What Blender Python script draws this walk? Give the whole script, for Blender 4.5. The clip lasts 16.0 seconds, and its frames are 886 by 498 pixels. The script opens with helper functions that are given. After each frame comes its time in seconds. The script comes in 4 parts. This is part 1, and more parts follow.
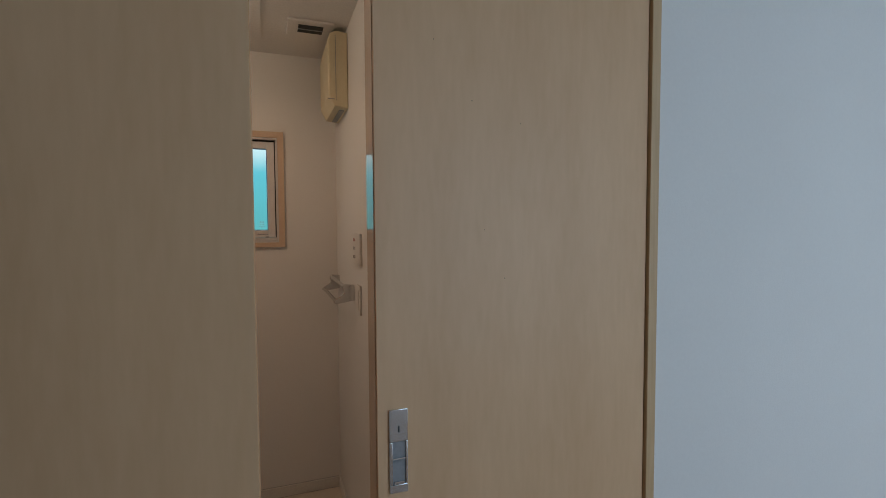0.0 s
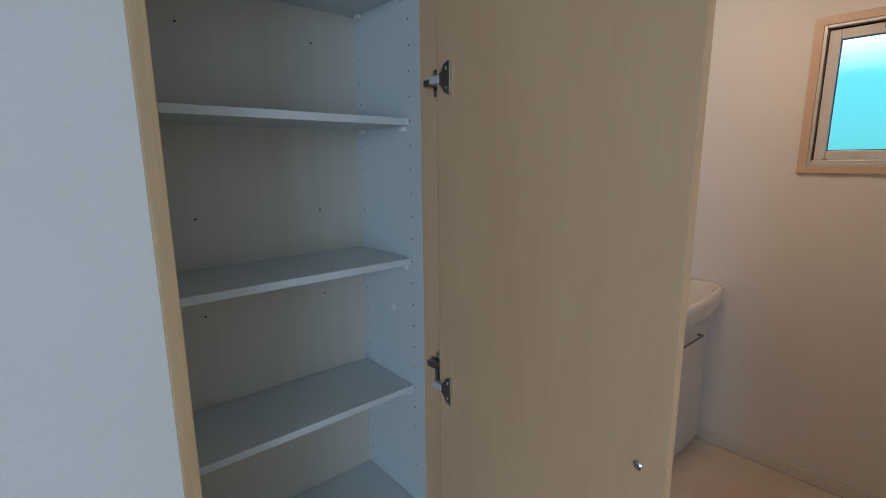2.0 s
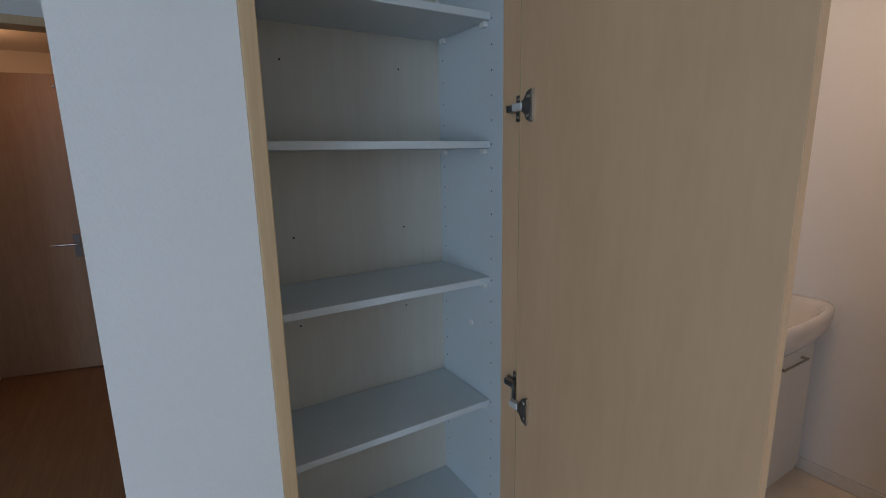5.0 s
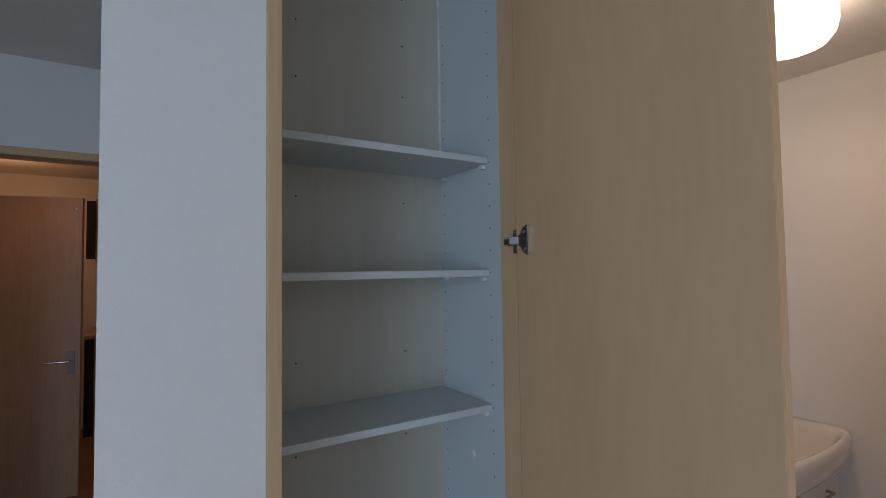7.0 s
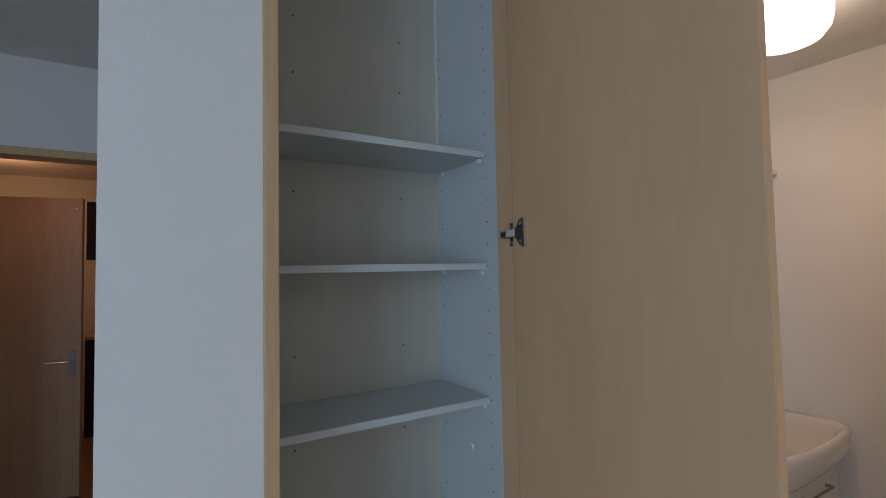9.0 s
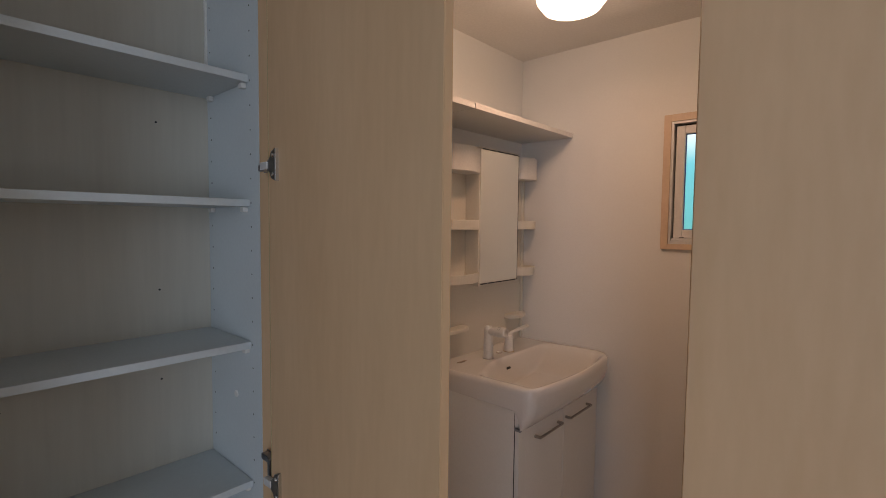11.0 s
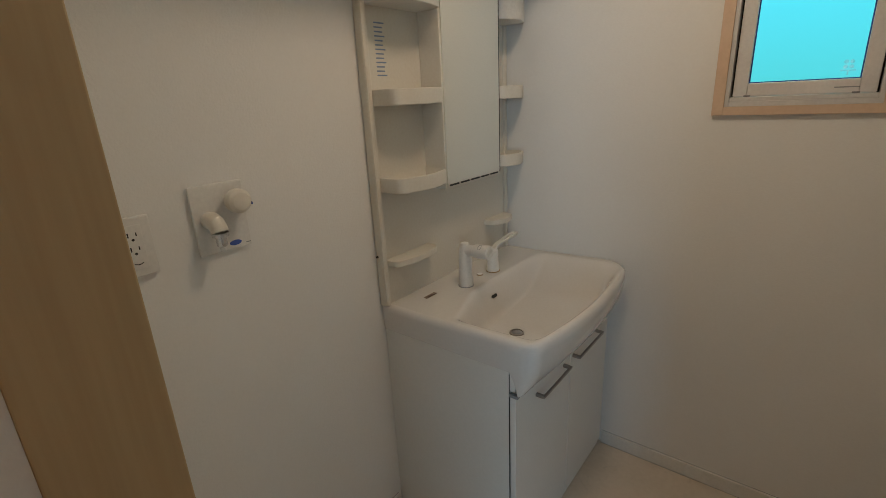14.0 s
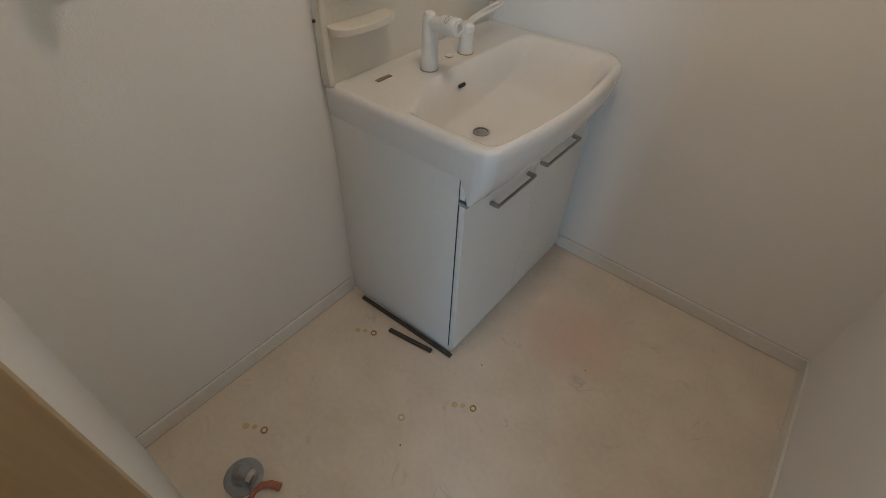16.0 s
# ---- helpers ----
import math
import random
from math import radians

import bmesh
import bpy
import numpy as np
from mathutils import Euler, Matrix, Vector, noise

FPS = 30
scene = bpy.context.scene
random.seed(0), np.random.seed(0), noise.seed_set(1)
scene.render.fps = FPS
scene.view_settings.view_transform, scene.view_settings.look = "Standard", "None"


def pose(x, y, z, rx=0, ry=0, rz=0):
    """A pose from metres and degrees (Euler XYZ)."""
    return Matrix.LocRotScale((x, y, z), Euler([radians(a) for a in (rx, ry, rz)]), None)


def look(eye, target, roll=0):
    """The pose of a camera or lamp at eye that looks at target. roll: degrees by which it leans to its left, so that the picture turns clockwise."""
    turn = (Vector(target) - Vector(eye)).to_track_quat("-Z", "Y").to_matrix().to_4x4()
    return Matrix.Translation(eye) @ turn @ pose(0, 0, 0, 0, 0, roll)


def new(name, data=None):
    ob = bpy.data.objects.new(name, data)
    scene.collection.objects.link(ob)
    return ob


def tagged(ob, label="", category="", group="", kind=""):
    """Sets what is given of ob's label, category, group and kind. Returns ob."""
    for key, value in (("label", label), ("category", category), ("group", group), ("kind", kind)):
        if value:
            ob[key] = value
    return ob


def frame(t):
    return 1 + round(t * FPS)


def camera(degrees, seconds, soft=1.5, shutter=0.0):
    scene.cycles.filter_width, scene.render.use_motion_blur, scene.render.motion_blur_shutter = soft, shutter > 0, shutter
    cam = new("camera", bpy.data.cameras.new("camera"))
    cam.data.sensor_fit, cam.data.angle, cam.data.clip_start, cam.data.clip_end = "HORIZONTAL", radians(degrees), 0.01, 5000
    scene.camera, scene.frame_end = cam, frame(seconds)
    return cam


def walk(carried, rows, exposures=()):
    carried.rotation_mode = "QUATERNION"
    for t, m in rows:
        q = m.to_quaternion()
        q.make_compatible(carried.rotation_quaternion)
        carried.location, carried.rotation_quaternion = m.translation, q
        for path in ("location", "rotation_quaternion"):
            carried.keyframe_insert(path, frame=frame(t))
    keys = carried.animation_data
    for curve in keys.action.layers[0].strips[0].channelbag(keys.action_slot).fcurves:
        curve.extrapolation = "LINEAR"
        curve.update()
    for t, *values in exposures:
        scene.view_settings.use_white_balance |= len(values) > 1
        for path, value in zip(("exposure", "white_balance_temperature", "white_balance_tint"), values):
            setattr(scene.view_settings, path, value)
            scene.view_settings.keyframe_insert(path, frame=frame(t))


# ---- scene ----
cam = camera(86.6, 16.0, soft=0.6)
PATH = [
    (0, (-0.281, -0.074, 1.428), (0.415, 1.799, 1.332), -0.3),
    (0.5, (-0.216, 0.078, 1.42), (-0.134, 2.072, 1.298), -0.5),
    (1, (-0.147, 0.176, 1.423), (-0.812, 2.057, 1.272), -0.8),
    (1.5, (-0.074, 0.165, 1.409), (-1.372, 1.663, 1.14), -0.2),
    (2, (-0.077, 0.123, 1.388), (-1.567, 1.404, 1.015), -0.4),
    (2.5, (-0.077, 0.111, 1.377), (-1.645, 1.254, 0.893), -0.3),
    (3, (-0.08, 0.115, 1.38), (-1.672, 1.197, 0.84), -0.2),
    (5.5, (-0.059, 0.105, 1.471), (-1.776, 1.093, 1.197), -0.5),
    (6, (-0.046, 0.094, 1.483), (-1.766, 1.112, 1.423), -0.1),
    (6.5, (-0.045, 0.086, 1.484), (-1.754, 1.125, 1.52), -0.5),
    (7, (-0.045, 0.088, 1.484), (-1.748, 1.134, 1.567), -0.8),
    (7.5, (-0.041, 0.089, 1.485), (-1.747, 1.127, 1.594), -0.9),
    (8, (-0.04, 0.085, 1.485), (-1.752, 1.11, 1.614), -0.7),
    (10.5, (0.016, 0.183, 1.433), (-1.542, 1.431, 1.314), -0.0),
    (11, (0.071, 0.281, 1.433), (-1.263, 1.767, 1.321), 0.6),
    (11.5, (0.004, 0.399, 1.436), (-1.119, 2.052, 1.34), 0.9),
    (12, (-0.073, 0.55, 1.451), (-1.091, 2.27, 1.378), -0.1),
    (12.5, (-0.130, 0.653, 1.46), (-1.198, 2.325, 1.351), -0.8),
    (13, (-0.190, 0.688, 1.462), (-1.418, 2.246, 1.315), -1.7),
    (13.5, (-0.272, 0.706, 1.465), (-1.565, 2.187, 1.159), -3.0),
    (14, (-0.338, 0.834, 1.417), (-1.533, 2.316, 0.804), -2.9),
    (14.5, (-0.351, 0.96, 1.396), (-1.47, 2.278, 0.392), -2.4),
    (15, (-0.37, 1.015, 1.365), (-1.37, 2.213, 0.114), -1.2),
    (15.5, (-0.366, 1.046, 1.36), (-1.288, 2.202, 0.014), 1.1),
    (16, (-0.369, 1.035, 1.363), (-1.243, 2.179, -0.026), 2.8),
]
walk(cam, [(t, look(eye, target, roll)) for t, eye, target, roll in PATH], [(0, -0.6, 6680, 15), (0.5, -0.35, 7500, 22), (1.0, -0.25, 7300, 24), (1.5, -0.1, 6900, 18), (2.0, 0.03, 6300, 14), (3.0, 0.0, 6300, 15), (6.0, -0.15, 6450, 18), (8.0, -0.18, 6450, 18), (10.5, -0.2, 6700, 15), (11.0, -0.26, 7400, 25), (12.5, -0.27, 7000, 23), (13.0, -0.17, 6500, 9), (13.5, -0.13, 6100, 2), (14.5, 0.05, 5850, 0), (16.0, 0.32, 5550, 1)])


# ---- light ----
world = bpy.data.worlds.new("world")
scene.world = world
world.use_nodes = True
sky = world.node_tree.nodes.new("ShaderNodeTexSky")
sky.sky_type, sky.sun_disc, sky.sun_elevation, sky.sun_rotation = "NISHITA", False, radians(40), radians(200)
world.node_tree.links.new(sky.outputs[0], world.node_tree.nodes["Background"].inputs[0])
world.node_tree.nodes["Background"].inputs[1].default_value = 0.1


def area_lamp(name, eye, target, w, h, power, colour):
    data = bpy.data.lights.new(name, "AREA")
    data.shape, data.size, data.size_y, data.energy, data.color = "RECTANGLE", w, h, power, colour
    ob = new(name, data)
    ob.matrix_world = look(eye, target)
    return ob


# daylight standing in the hall's south window
area_lamp("south_window_light", (1.80, -2.36, 1.30), (1.80, 0.0, 1.2), 1.6, 1.9, 60.0, (0.54, 0.77, 1.0))
lamp_data = bpy.data.lights.new("washroom_lamp_light", "AREA")
lamp_data.shape, lamp_data.size, lamp_data.energy, lamp_data.color = "DISK", 0.20, 2.9, (1.0, 0.65, 0.43)
new("washroom_lamp_light", lamp_data).location = (-0.712, 1.80, 2.146)
spot_data = bpy.data.lights.new("downlight_bulb", "SPOT")
spot_data.spot_size, spot_data.spot_blend = radians(140), 0.6
spot_data.energy, spot_data.color, spot_data.shadow_soft_size = 7.0, (1.0, 0.50, 0.25), 0.05
new("downlight_bulb", spot_data).location = (-3.55, -0.52, 2.395)
# unseen warm fill added to brighten the kitchen; no lamp hangs here
kitchen_data = bpy.data.lights.new("kitchen_fill", "POINT")
kitchen_data.energy, kitchen_data.color, kitchen_data.shadow_soft_size = 3.8, (1.0, 0.52, 0.24), 0.08
new("kitchen_fill", kitchen_data).location = (-4.85, -0.95, 2.20)


# ---- materials ----
def material(name, colour, rough=0.5, metal=0.0, colour2=None, scale=(6, 6, 6), fine=120.0, bump=0.0, bump_scale=90.0, mix=0.5, coat=0.0):
    """Two scales of colour variation and a fine relief on a principled surface."""
    m = bpy.data.materials.new(name)
    m.use_nodes = True
    t = m.node_tree
    b = t.nodes["Principled BSDF"]
    b.inputs["Roughness"].default_value, b.inputs["Metallic"].default_value = rough, metal
    b.inputs["Coat Weight"].default_value = coat
    colour2 = colour2 or tuple(0.88 * c for c in colour)
    co = t.nodes.new("ShaderNodeTexCoord")
    mp = t.nodes.new("ShaderNodeMapping")
    mp.inputs["Scale"].default_value = scale
    t.links.new(co.outputs["Object"], mp.inputs["Vector"])
    n1 = t.nodes.new("ShaderNodeTexNoise")
    n1.inputs["Scale"].default_value, n1.inputs["Detail"].default_value = 1.0, 6.0
    t.links.new(mp.outputs["Vector"], n1.inputs["Vector"])
    n2 = t.nodes.new("ShaderNodeTexNoise")
    n2.inputs["Scale"].default_value, n2.inputs["Detail"].default_value = fine / max(scale), 3.0
    t.links.new(mp.outputs["Vector"], n2.inputs["Vector"])
    add = t.nodes.new("ShaderNodeMath")
    add.operation = "MULTIPLY_ADD"
    add.inputs[1].default_value = mix
    t.links.new(n2.outputs["Fac"], add.inputs[0])
    half = t.nodes.new("ShaderNodeMath")
    half.operation = "MULTIPLY"
    half.inputs[1].default_value = 1.0 - mix
    t.links.new(n1.outputs["Fac"], half.inputs[0])
    t.links.new(half.outputs[0], add.inputs[2])
    ramp = t.nodes.new("ShaderNodeValToRGB")
    ramp.color_ramp.elements[0].position, ramp.color_ramp.elements[1].position = 0.34, 0.66
    ramp.color_ramp.elements[0].color, ramp.color_ramp.elements[1].color = (*colour2, 1), (*colour, 1)
    t.links.new(add.outputs[0], ramp.inputs["Fac"])
    t.links.new(ramp.outputs["Color"], b.inputs["Base Color"])
    if bump:
        n3 = t.nodes.new("ShaderNodeTexNoise")
        n3.inputs["Scale"].default_value, n3.inputs["Detail"].default_value = bump_scale, 3.0
        t.links.new(co.outputs["Object"], n3.inputs["Vector"])
        bp = t.nodes.new("ShaderNodeBump")
        bp.inputs["Strength"].default_value, bp.inputs["Distance"].default_value = bump, 0.002
        t.links.new(n3.outputs["Fac"], bp.inputs["Height"])
        t.links.new(bp.outputs["Normal"], b.inputs["Normal"])
    return m


def glow(name, colour, strength):
    m = bpy.data.materials.new(name)
    m.use_nodes = True
    b = m.node_tree.nodes["Principled BSDF"]
    b.inputs["Base Color"].default_value = (0.8, 0.8, 0.8, 1)
    b.inputs["Emission Color"].default_value = (*colour, 1)
    b.inputs["Emission Strength"].default_value = strength
    return m


PAPER = material("white_wallpaper", (0.80, 0.79, 0.76), 0.85, colour2=(0.775, 0.765, 0.735), bump=0.32, bump_scale=210, scale=(3, 3, 3))
CEIL = material("ceiling_paper", (0.78, 0.76, 0.73), 0.9, bump=0.3, bump_scale=140, scale=(2, 2, 2))
VENEER = material("maple_laminate", (0.74, 0.478, 0.278), 0.5, colour2=(0.67, 0.417, 0.232), scale=(9, 9, 1.6), fine=70, mix=0.35, bump=0.04, bump_scale=200)
EDGE = material("maple_trim", (0.62, 0.42, 0.235), 0.5, colour2=(0.54, 0.355, 0.185), scale=(40, 40, 2), fine=160, bump=0.08, bump_scale=160)
LINING = material("door_lining_wood", (0.50, 0.375, 0.205), 0.45, colour2=(0.45, 0.33, 0.175), scale=(30, 30, 1.5), fine=120, bump=0.05)
GLOSSTRIM = material("varnished_trim_wood", (0.56, 0.40, 0.25), 0.3, colour2=(0.50, 0.35, 0.20), scale=(30, 30, 1.5), fine=120, coat=0.9)
TAN = material("window_trim_wood", (0.69, 0.52, 0.38), 0.45, colour2=(0.63, 0.465, 0.33), scale=(10, 10, 10), fine=90)
MELAMINE = material("white_melamine", (0.59, 0.64, 0.65), 0.5, colour2=(0.55, 0.60, 0.61), scale=(5, 5, 5), bump=0.04)
LINER = material("cream_cabinet_back", (0.56, 0.525, 0.45), 0.55, colour2=(0.52, 0.485, 0.415), scale=(30, 30, 2), fine=90, bump=0.03)
CERAMIC = material("white_ceramic", (0.74, 0.72, 0.69), 0.10, colour2=(0.70, 0.68, 0.645), scale=(4, 4, 4), coat=0.8)
PLASTIC = material("cream_plastic", (0.72, 0.69, 0.61), 0.32, colour2=(0.67, 0.63, 0.54), scale=(5, 5, 5))
LACQUER = material("white_lacquered_panel", (0.78, 0.77, 0.73), 0.33, colour2=(0.74, 0.73, 0.69), scale=(4, 4, 4))
WHITE = material("white_plastic", (0.77, 0.755, 0.715), 0.35, scale=(9, 9, 9))
YELLOWED = material("yellowed_plastic", (0.74, 0.66, 0.46), 0.4, colour2=(0.68, 0.59, 0.39), scale=(6, 6, 6))
CHROME = material("brushed_metal", (0.68, 0.68, 0.68), 0.24, 1.0, scale=(30, 30, 30))
ALU = material("aluminium_frame", (0.70, 0.69, 0.68), 0.4, 0.25, scale=(20, 20, 20))
SASH = material("white_sash", (0.76, 0.74, 0.72), 0.4, scale=(12, 12, 12))
STEEL = material("dark_hinge_steel", (0.30, 0.30, 0.31), 0.3, 1.0, scale=(40, 40, 40))
HANDLE = material("brushed_dark_handle", (0.42, 0.40, 0.37), 0.35, 1.0, scale=(30, 30, 30))
SLOT = material("stained_slot", (0.27, 0.20, 0.14), 0.5, colour2=(0.16, 0.11, 0.08), scale=(60, 60, 60))
# for black parts and holes, and for shade drawn into the vanity's gaps
BLACK = material("black_parts_and_gap_shade", (0.02, 0.02, 0.02), 0.6)
RUBBER = material("dark_rubber_strip", (0.055, 0.050, 0.042), 0.6, colour2=(0.035, 0.03, 0.027), scale=(30, 30, 30))
BLUE = material("blue_print", (0.05, 0.10, 0.40), 0.5)
PALEBLUE = material("pale_blue_print", (0.22, 0.30, 0.45), 0.5)
RED = material("red_print", (0.40, 0.10, 0.07), 0.5)
COPPER = material("rust_red_hose", (0.42, 0.17, 0.10), 0.5, colour2=(0.28, 0.10, 0.06), scale=(30, 30, 30))
GREYP = material("grey_plastic", (0.30, 0.31, 0.32), 0.4, colour2=(0.24, 0.25, 0.26), scale=(25, 25, 25))
BRASS = material("rusty_ring", (0.42, 0.27, 0.07), 0.5, colour2=(0.26, 0.15, 0.04), scale=(60, 60, 60))
STAIN = material("faint_rust_stain", (0.60, 0.46, 0.24), 0.5, scale=(60, 60, 60))
WOODFLOOR = material("brown_wood_floor", (0.36, 0.20, 0.10), 0.35, colour2=(0.26, 0.14, 0.07), scale=(1.5, 22, 22), fine=70, bump=0.05)
DARKWOOD = material("kitchen_cabinet_wood", (0.52, 0.35, 0.23), 0.45, colour2=(0.45, 0.30, 0.19), scale=(20, 20, 2), fine=80)
LAMPGLOW = glow("lit_lamp_shade", (1.0, 0.80, 0.60), 5.0)
SPOTGLOW = glow("lit_downlight", (1.0, 0.72, 0.42), 9.0)


def marbled_vinyl():
    m = material("marbled_vinyl", (0.70, 0.62, 0.52), 0.38, colour2=(0.61, 0.535, 0.435), scale=(7, 7, 7), fine=60, mix=0.35, bump=0.04, bump_scale=60)
    t = m.node_tree
    ramp = next(n for n in t.nodes if n.type == "VALTORGB")
    co = next(n for n in t.nodes if n.type == "TEX_COORD")
    vein = t.nodes.new("ShaderNodeTexNoise")
    vein.inputs["Scale"].default_value, vein.inputs["Detail"].default_value, vein.inputs["Distortion"].default_value = 5.0, 8.0, 1.4
    t.links.new(co.outputs["Object"], vein.inputs["Vector"])
    thin = t.nodes.new("ShaderNodeValToRGB")
    e = thin.color_ramp.elements
    e[0].position, e[0].color = 0.485, (0, 0, 0, 1)
    e[1].position, e[1].color = 0.515, (0, 0, 0, 1)
    mid = thin.color_ramp.elements.new(0.5)
    mid.color = (1, 1, 1, 1)
    t.links.new(vein.outputs["Fac"], thin.inputs["Fac"])
    patch = t.nodes.new("ShaderNodeTexNoise")
    patch.inputs["Scale"].default_value, patch.inputs["Detail"].default_value = 9.0, 3.0
    t.links.new(co.outputs["Object"], patch.inputs["Vector"])
    gate = t.nodes.new("ShaderNodeValToRGB")
    gate.color_ramp.elements[0].position, gate.color_ramp.elements[1].position = 0.54, 0.68
    t.links.new(patch.outputs["Fac"], gate.inputs["Fac"])
    fac = t.nodes.new("ShaderNodeMath")
    fac.operation = "MULTIPLY"
    t.links.new(thin.outputs["Color"], fac.inputs[0])
    t.links.new(gate.outputs["Color"], fac.inputs[1])
    soft = t.nodes.new("ShaderNodeMath")
    soft.operation = "MULTIPLY"
    soft.inputs[1].default_value = 0.55
    t.links.new(fac.outputs[0], soft.inputs[0])
    mixer = t.nodes.new("ShaderNodeMix")
    mixer.data_type = "RGBA"
    mixer.inputs["B"].default_value = (0.40, 0.36, 0.31, 1)
    t.links.new(soft.outputs[0], mixer.inputs["Factor"])
    t.links.new(ramp.outputs["Color"], mixer.inputs["A"])
    near = t.nodes.new("ShaderNodeVectorMath")
    near.operation = "DISTANCE"
    near.inputs[1].default_value = (-0.60, 2.12, 0.0)
    t.links.new(co.outputs["Object"], near.inputs[0])
    blot = t.nodes.new("ShaderNodeMath")
    blot.operation = "MULTIPLY_ADD"
    blot.inputs[1].default_value = 0.16
    t.links.new(patch.outputs["Fac"], blot.inputs[0])
    t.links.new(near.outputs["Value"], blot.inputs[2])
    soak = t.nodes.new("ShaderNodeMapRange")
    soak.inputs["From Min"].default_value, soak.inputs["From Max"].default_value = 0.12, 0.30
    soak.inputs["To Min"].default_value, soak.inputs["To Max"].default_value = 0.75, 0.0
    t.links.new(blot.outputs[0], soak.inputs["Value"])
    pink = t.nodes.new("ShaderNodeMix")
    pink.data_type = "RGBA"
    pink.inputs["B"].default_value = (0.66, 0.47, 0.38, 1)
    t.links.new(soak.outputs["Result"], pink.inputs["Factor"])
    t.links.new(mixer.outputs["Result"], pink.inputs["A"])
    t.links.new(pink.outputs["Result"], t.nodes["Principled BSDF"].inputs["Base Color"])
    return m


VINYL = marbled_vinyl()


def mirror_glass():
    m = bpy.data.materials.new("mirror_glass")
    m.use_nodes = True
    b = m.node_tree.nodes["Principled BSDF"]
    b.inputs["Base Color"].default_value = (0.86, 0.88, 0.84, 1)
    b.inputs["Metallic"].default_value, b.inputs["Roughness"].default_value = 1.0, 0.02
    return m


def frosted_glass():
    m = bpy.data.materials.new("frosted_glass")
    m.use_nodes = True
    b = m.node_tree.nodes["Principled BSDF"]
    b.inputs["Base Color"].default_value = (0.9, 0.98, 0.97, 1)
    b.inputs["Roughness"].default_value, b.inputs["IOR"].default_value = 0.35, 1.1
    b.inputs["Transmission Weight"].default_value = 1.0
    return m


def outside_glow():
    """Distance outside the washroom window: green below, bright sky above."""
    m = bpy.data.materials.new("outside_distance")
    m.use_nodes = True
    t = m.node_tree
    co = t.nodes.new("ShaderNodeTexCoord")
    sep = t.nodes.new("ShaderNodeSeparateXYZ")
    t.links.new(co.outputs["Object"], sep.inputs[0])
    rng = t.nodes.new("ShaderNodeMapRange")
    rng.inputs["From Min"].default_value, rng.inputs["From Max"].default_value = 1.35, 2.02
    t.links.new(sep.outputs["Z"], rng.inputs["Value"])
    ramp = t.nodes.new("ShaderNodeValToRGB")
    e = ramp.color_ramp.elements
    e[0].position, e[0].color = 0.0, (0.09, 0.40, 0.41, 1)
    e[1].position, e[1].color = 1.0, (0.85, 0.98, 1.0, 1)
    k = ramp.color_ramp.elements.new(0.66)
    k.color = (0.10, 0.50, 0.60, 1)
    t.links.new(rng.outputs["Result"], ramp.inputs["Fac"])
    em = t.nodes.new("ShaderNodeEmission")
    em.inputs["Strength"].default_value = 1.75
    t.links.new(ramp.outputs["Color"], em.inputs["Color"])
    t.links.new(em.outputs[0], t.nodes["Material Output"].inputs["Surface"])
    return m


def etched_white():
    """Thin white etching that light from outside shines through."""
    m = bpy.data.materials.new("etched_white")
    m.use_nodes = True
    t = m.node_tree
    tr = t.nodes.new("ShaderNodeBsdfTranslucent")
    tr.inputs["Color"].default_value = (1.0, 1.0, 1.0, 1)
    clear = t.nodes.new("ShaderNodeBsdfTransparent")
    mix = t.nodes.new("ShaderNodeMixShader")
    mix.inputs[0].default_value = 0.2
    t.links.new(tr.outputs[0], mix.inputs[1])
    t.links.new(clear.outputs[0], mix.inputs[2])
    t.links.new(mix.outputs[0], t.nodes["Material Output"].inputs["Surface"])
    return m


MIRROR, FROST, OUTSIDE, ETCH = mirror_glass(), frosted_glass(), outside_glow(), etched_white()


# ---- mesh helpers ----
def add_box(bm, x0, y0, z0, x1, y1, z1, bevel=0.0, seg=2):
    r = bmesh.ops.create_cube(bm, size=1.0, matrix=Matrix.Translation(((x0 + x1) / 2, (y0 + y1) / 2, (z0 + z1) / 2)) @ Matrix.Diagonal((x1 - x0, y1 - y0, z1 - z0, 1)))
    if bevel:
        edges = list({e for v in r["verts"] for e in v.link_edges})
        bmesh.ops.bevel(bm, geom=edges, offset=bevel, segments=seg, affect="EDGES", profile=0.5)


def box(x0, y0, z0, x1, y1, z1, bevel=0.0, seg=2):
    bm = bmesh.new()
    add_box(bm, x0, y0, z0, x1, y1, z1, bevel, seg)
    return bm


def boxes(*specs, bevel=0.0):
    bm = bmesh.new()
    for s in specs:
        add_box(bm, *s, bevel)
    return bm


def turned(profile, place, axis="z", steps=28, bm=None):
    """A body of revolution from (radius, along) pairs."""
    bm = bm or bmesh.new()
    rot = {"z": Matrix.Identity(4), "x": pose(0, 0, 0, 0, 90, 0), "y": pose(0, 0, 0, -90, 0, 0)}[axis]
    m = Matrix.Translation(place) @ rot
    rings = []
    for r, h in profile:
        rings.append([bm.verts.new(m @ Vector((r * math.cos(2 * math.pi * i / steps), r * math.sin(2 * math.pi * i / steps), h))) for i in range(steps)])
    for a, b in zip(rings, rings[1:]):
        for i in range(steps):
            bm.faces.new((a[i], a[(i + 1) % steps], b[(i + 1) % steps], b[i]))
    bm.faces.new(rings[0][::-1])
    bm.faces.new(rings[-1])
    bmesh.ops.recalc_face_normals(bm, faces=bm.faces)
    return bm


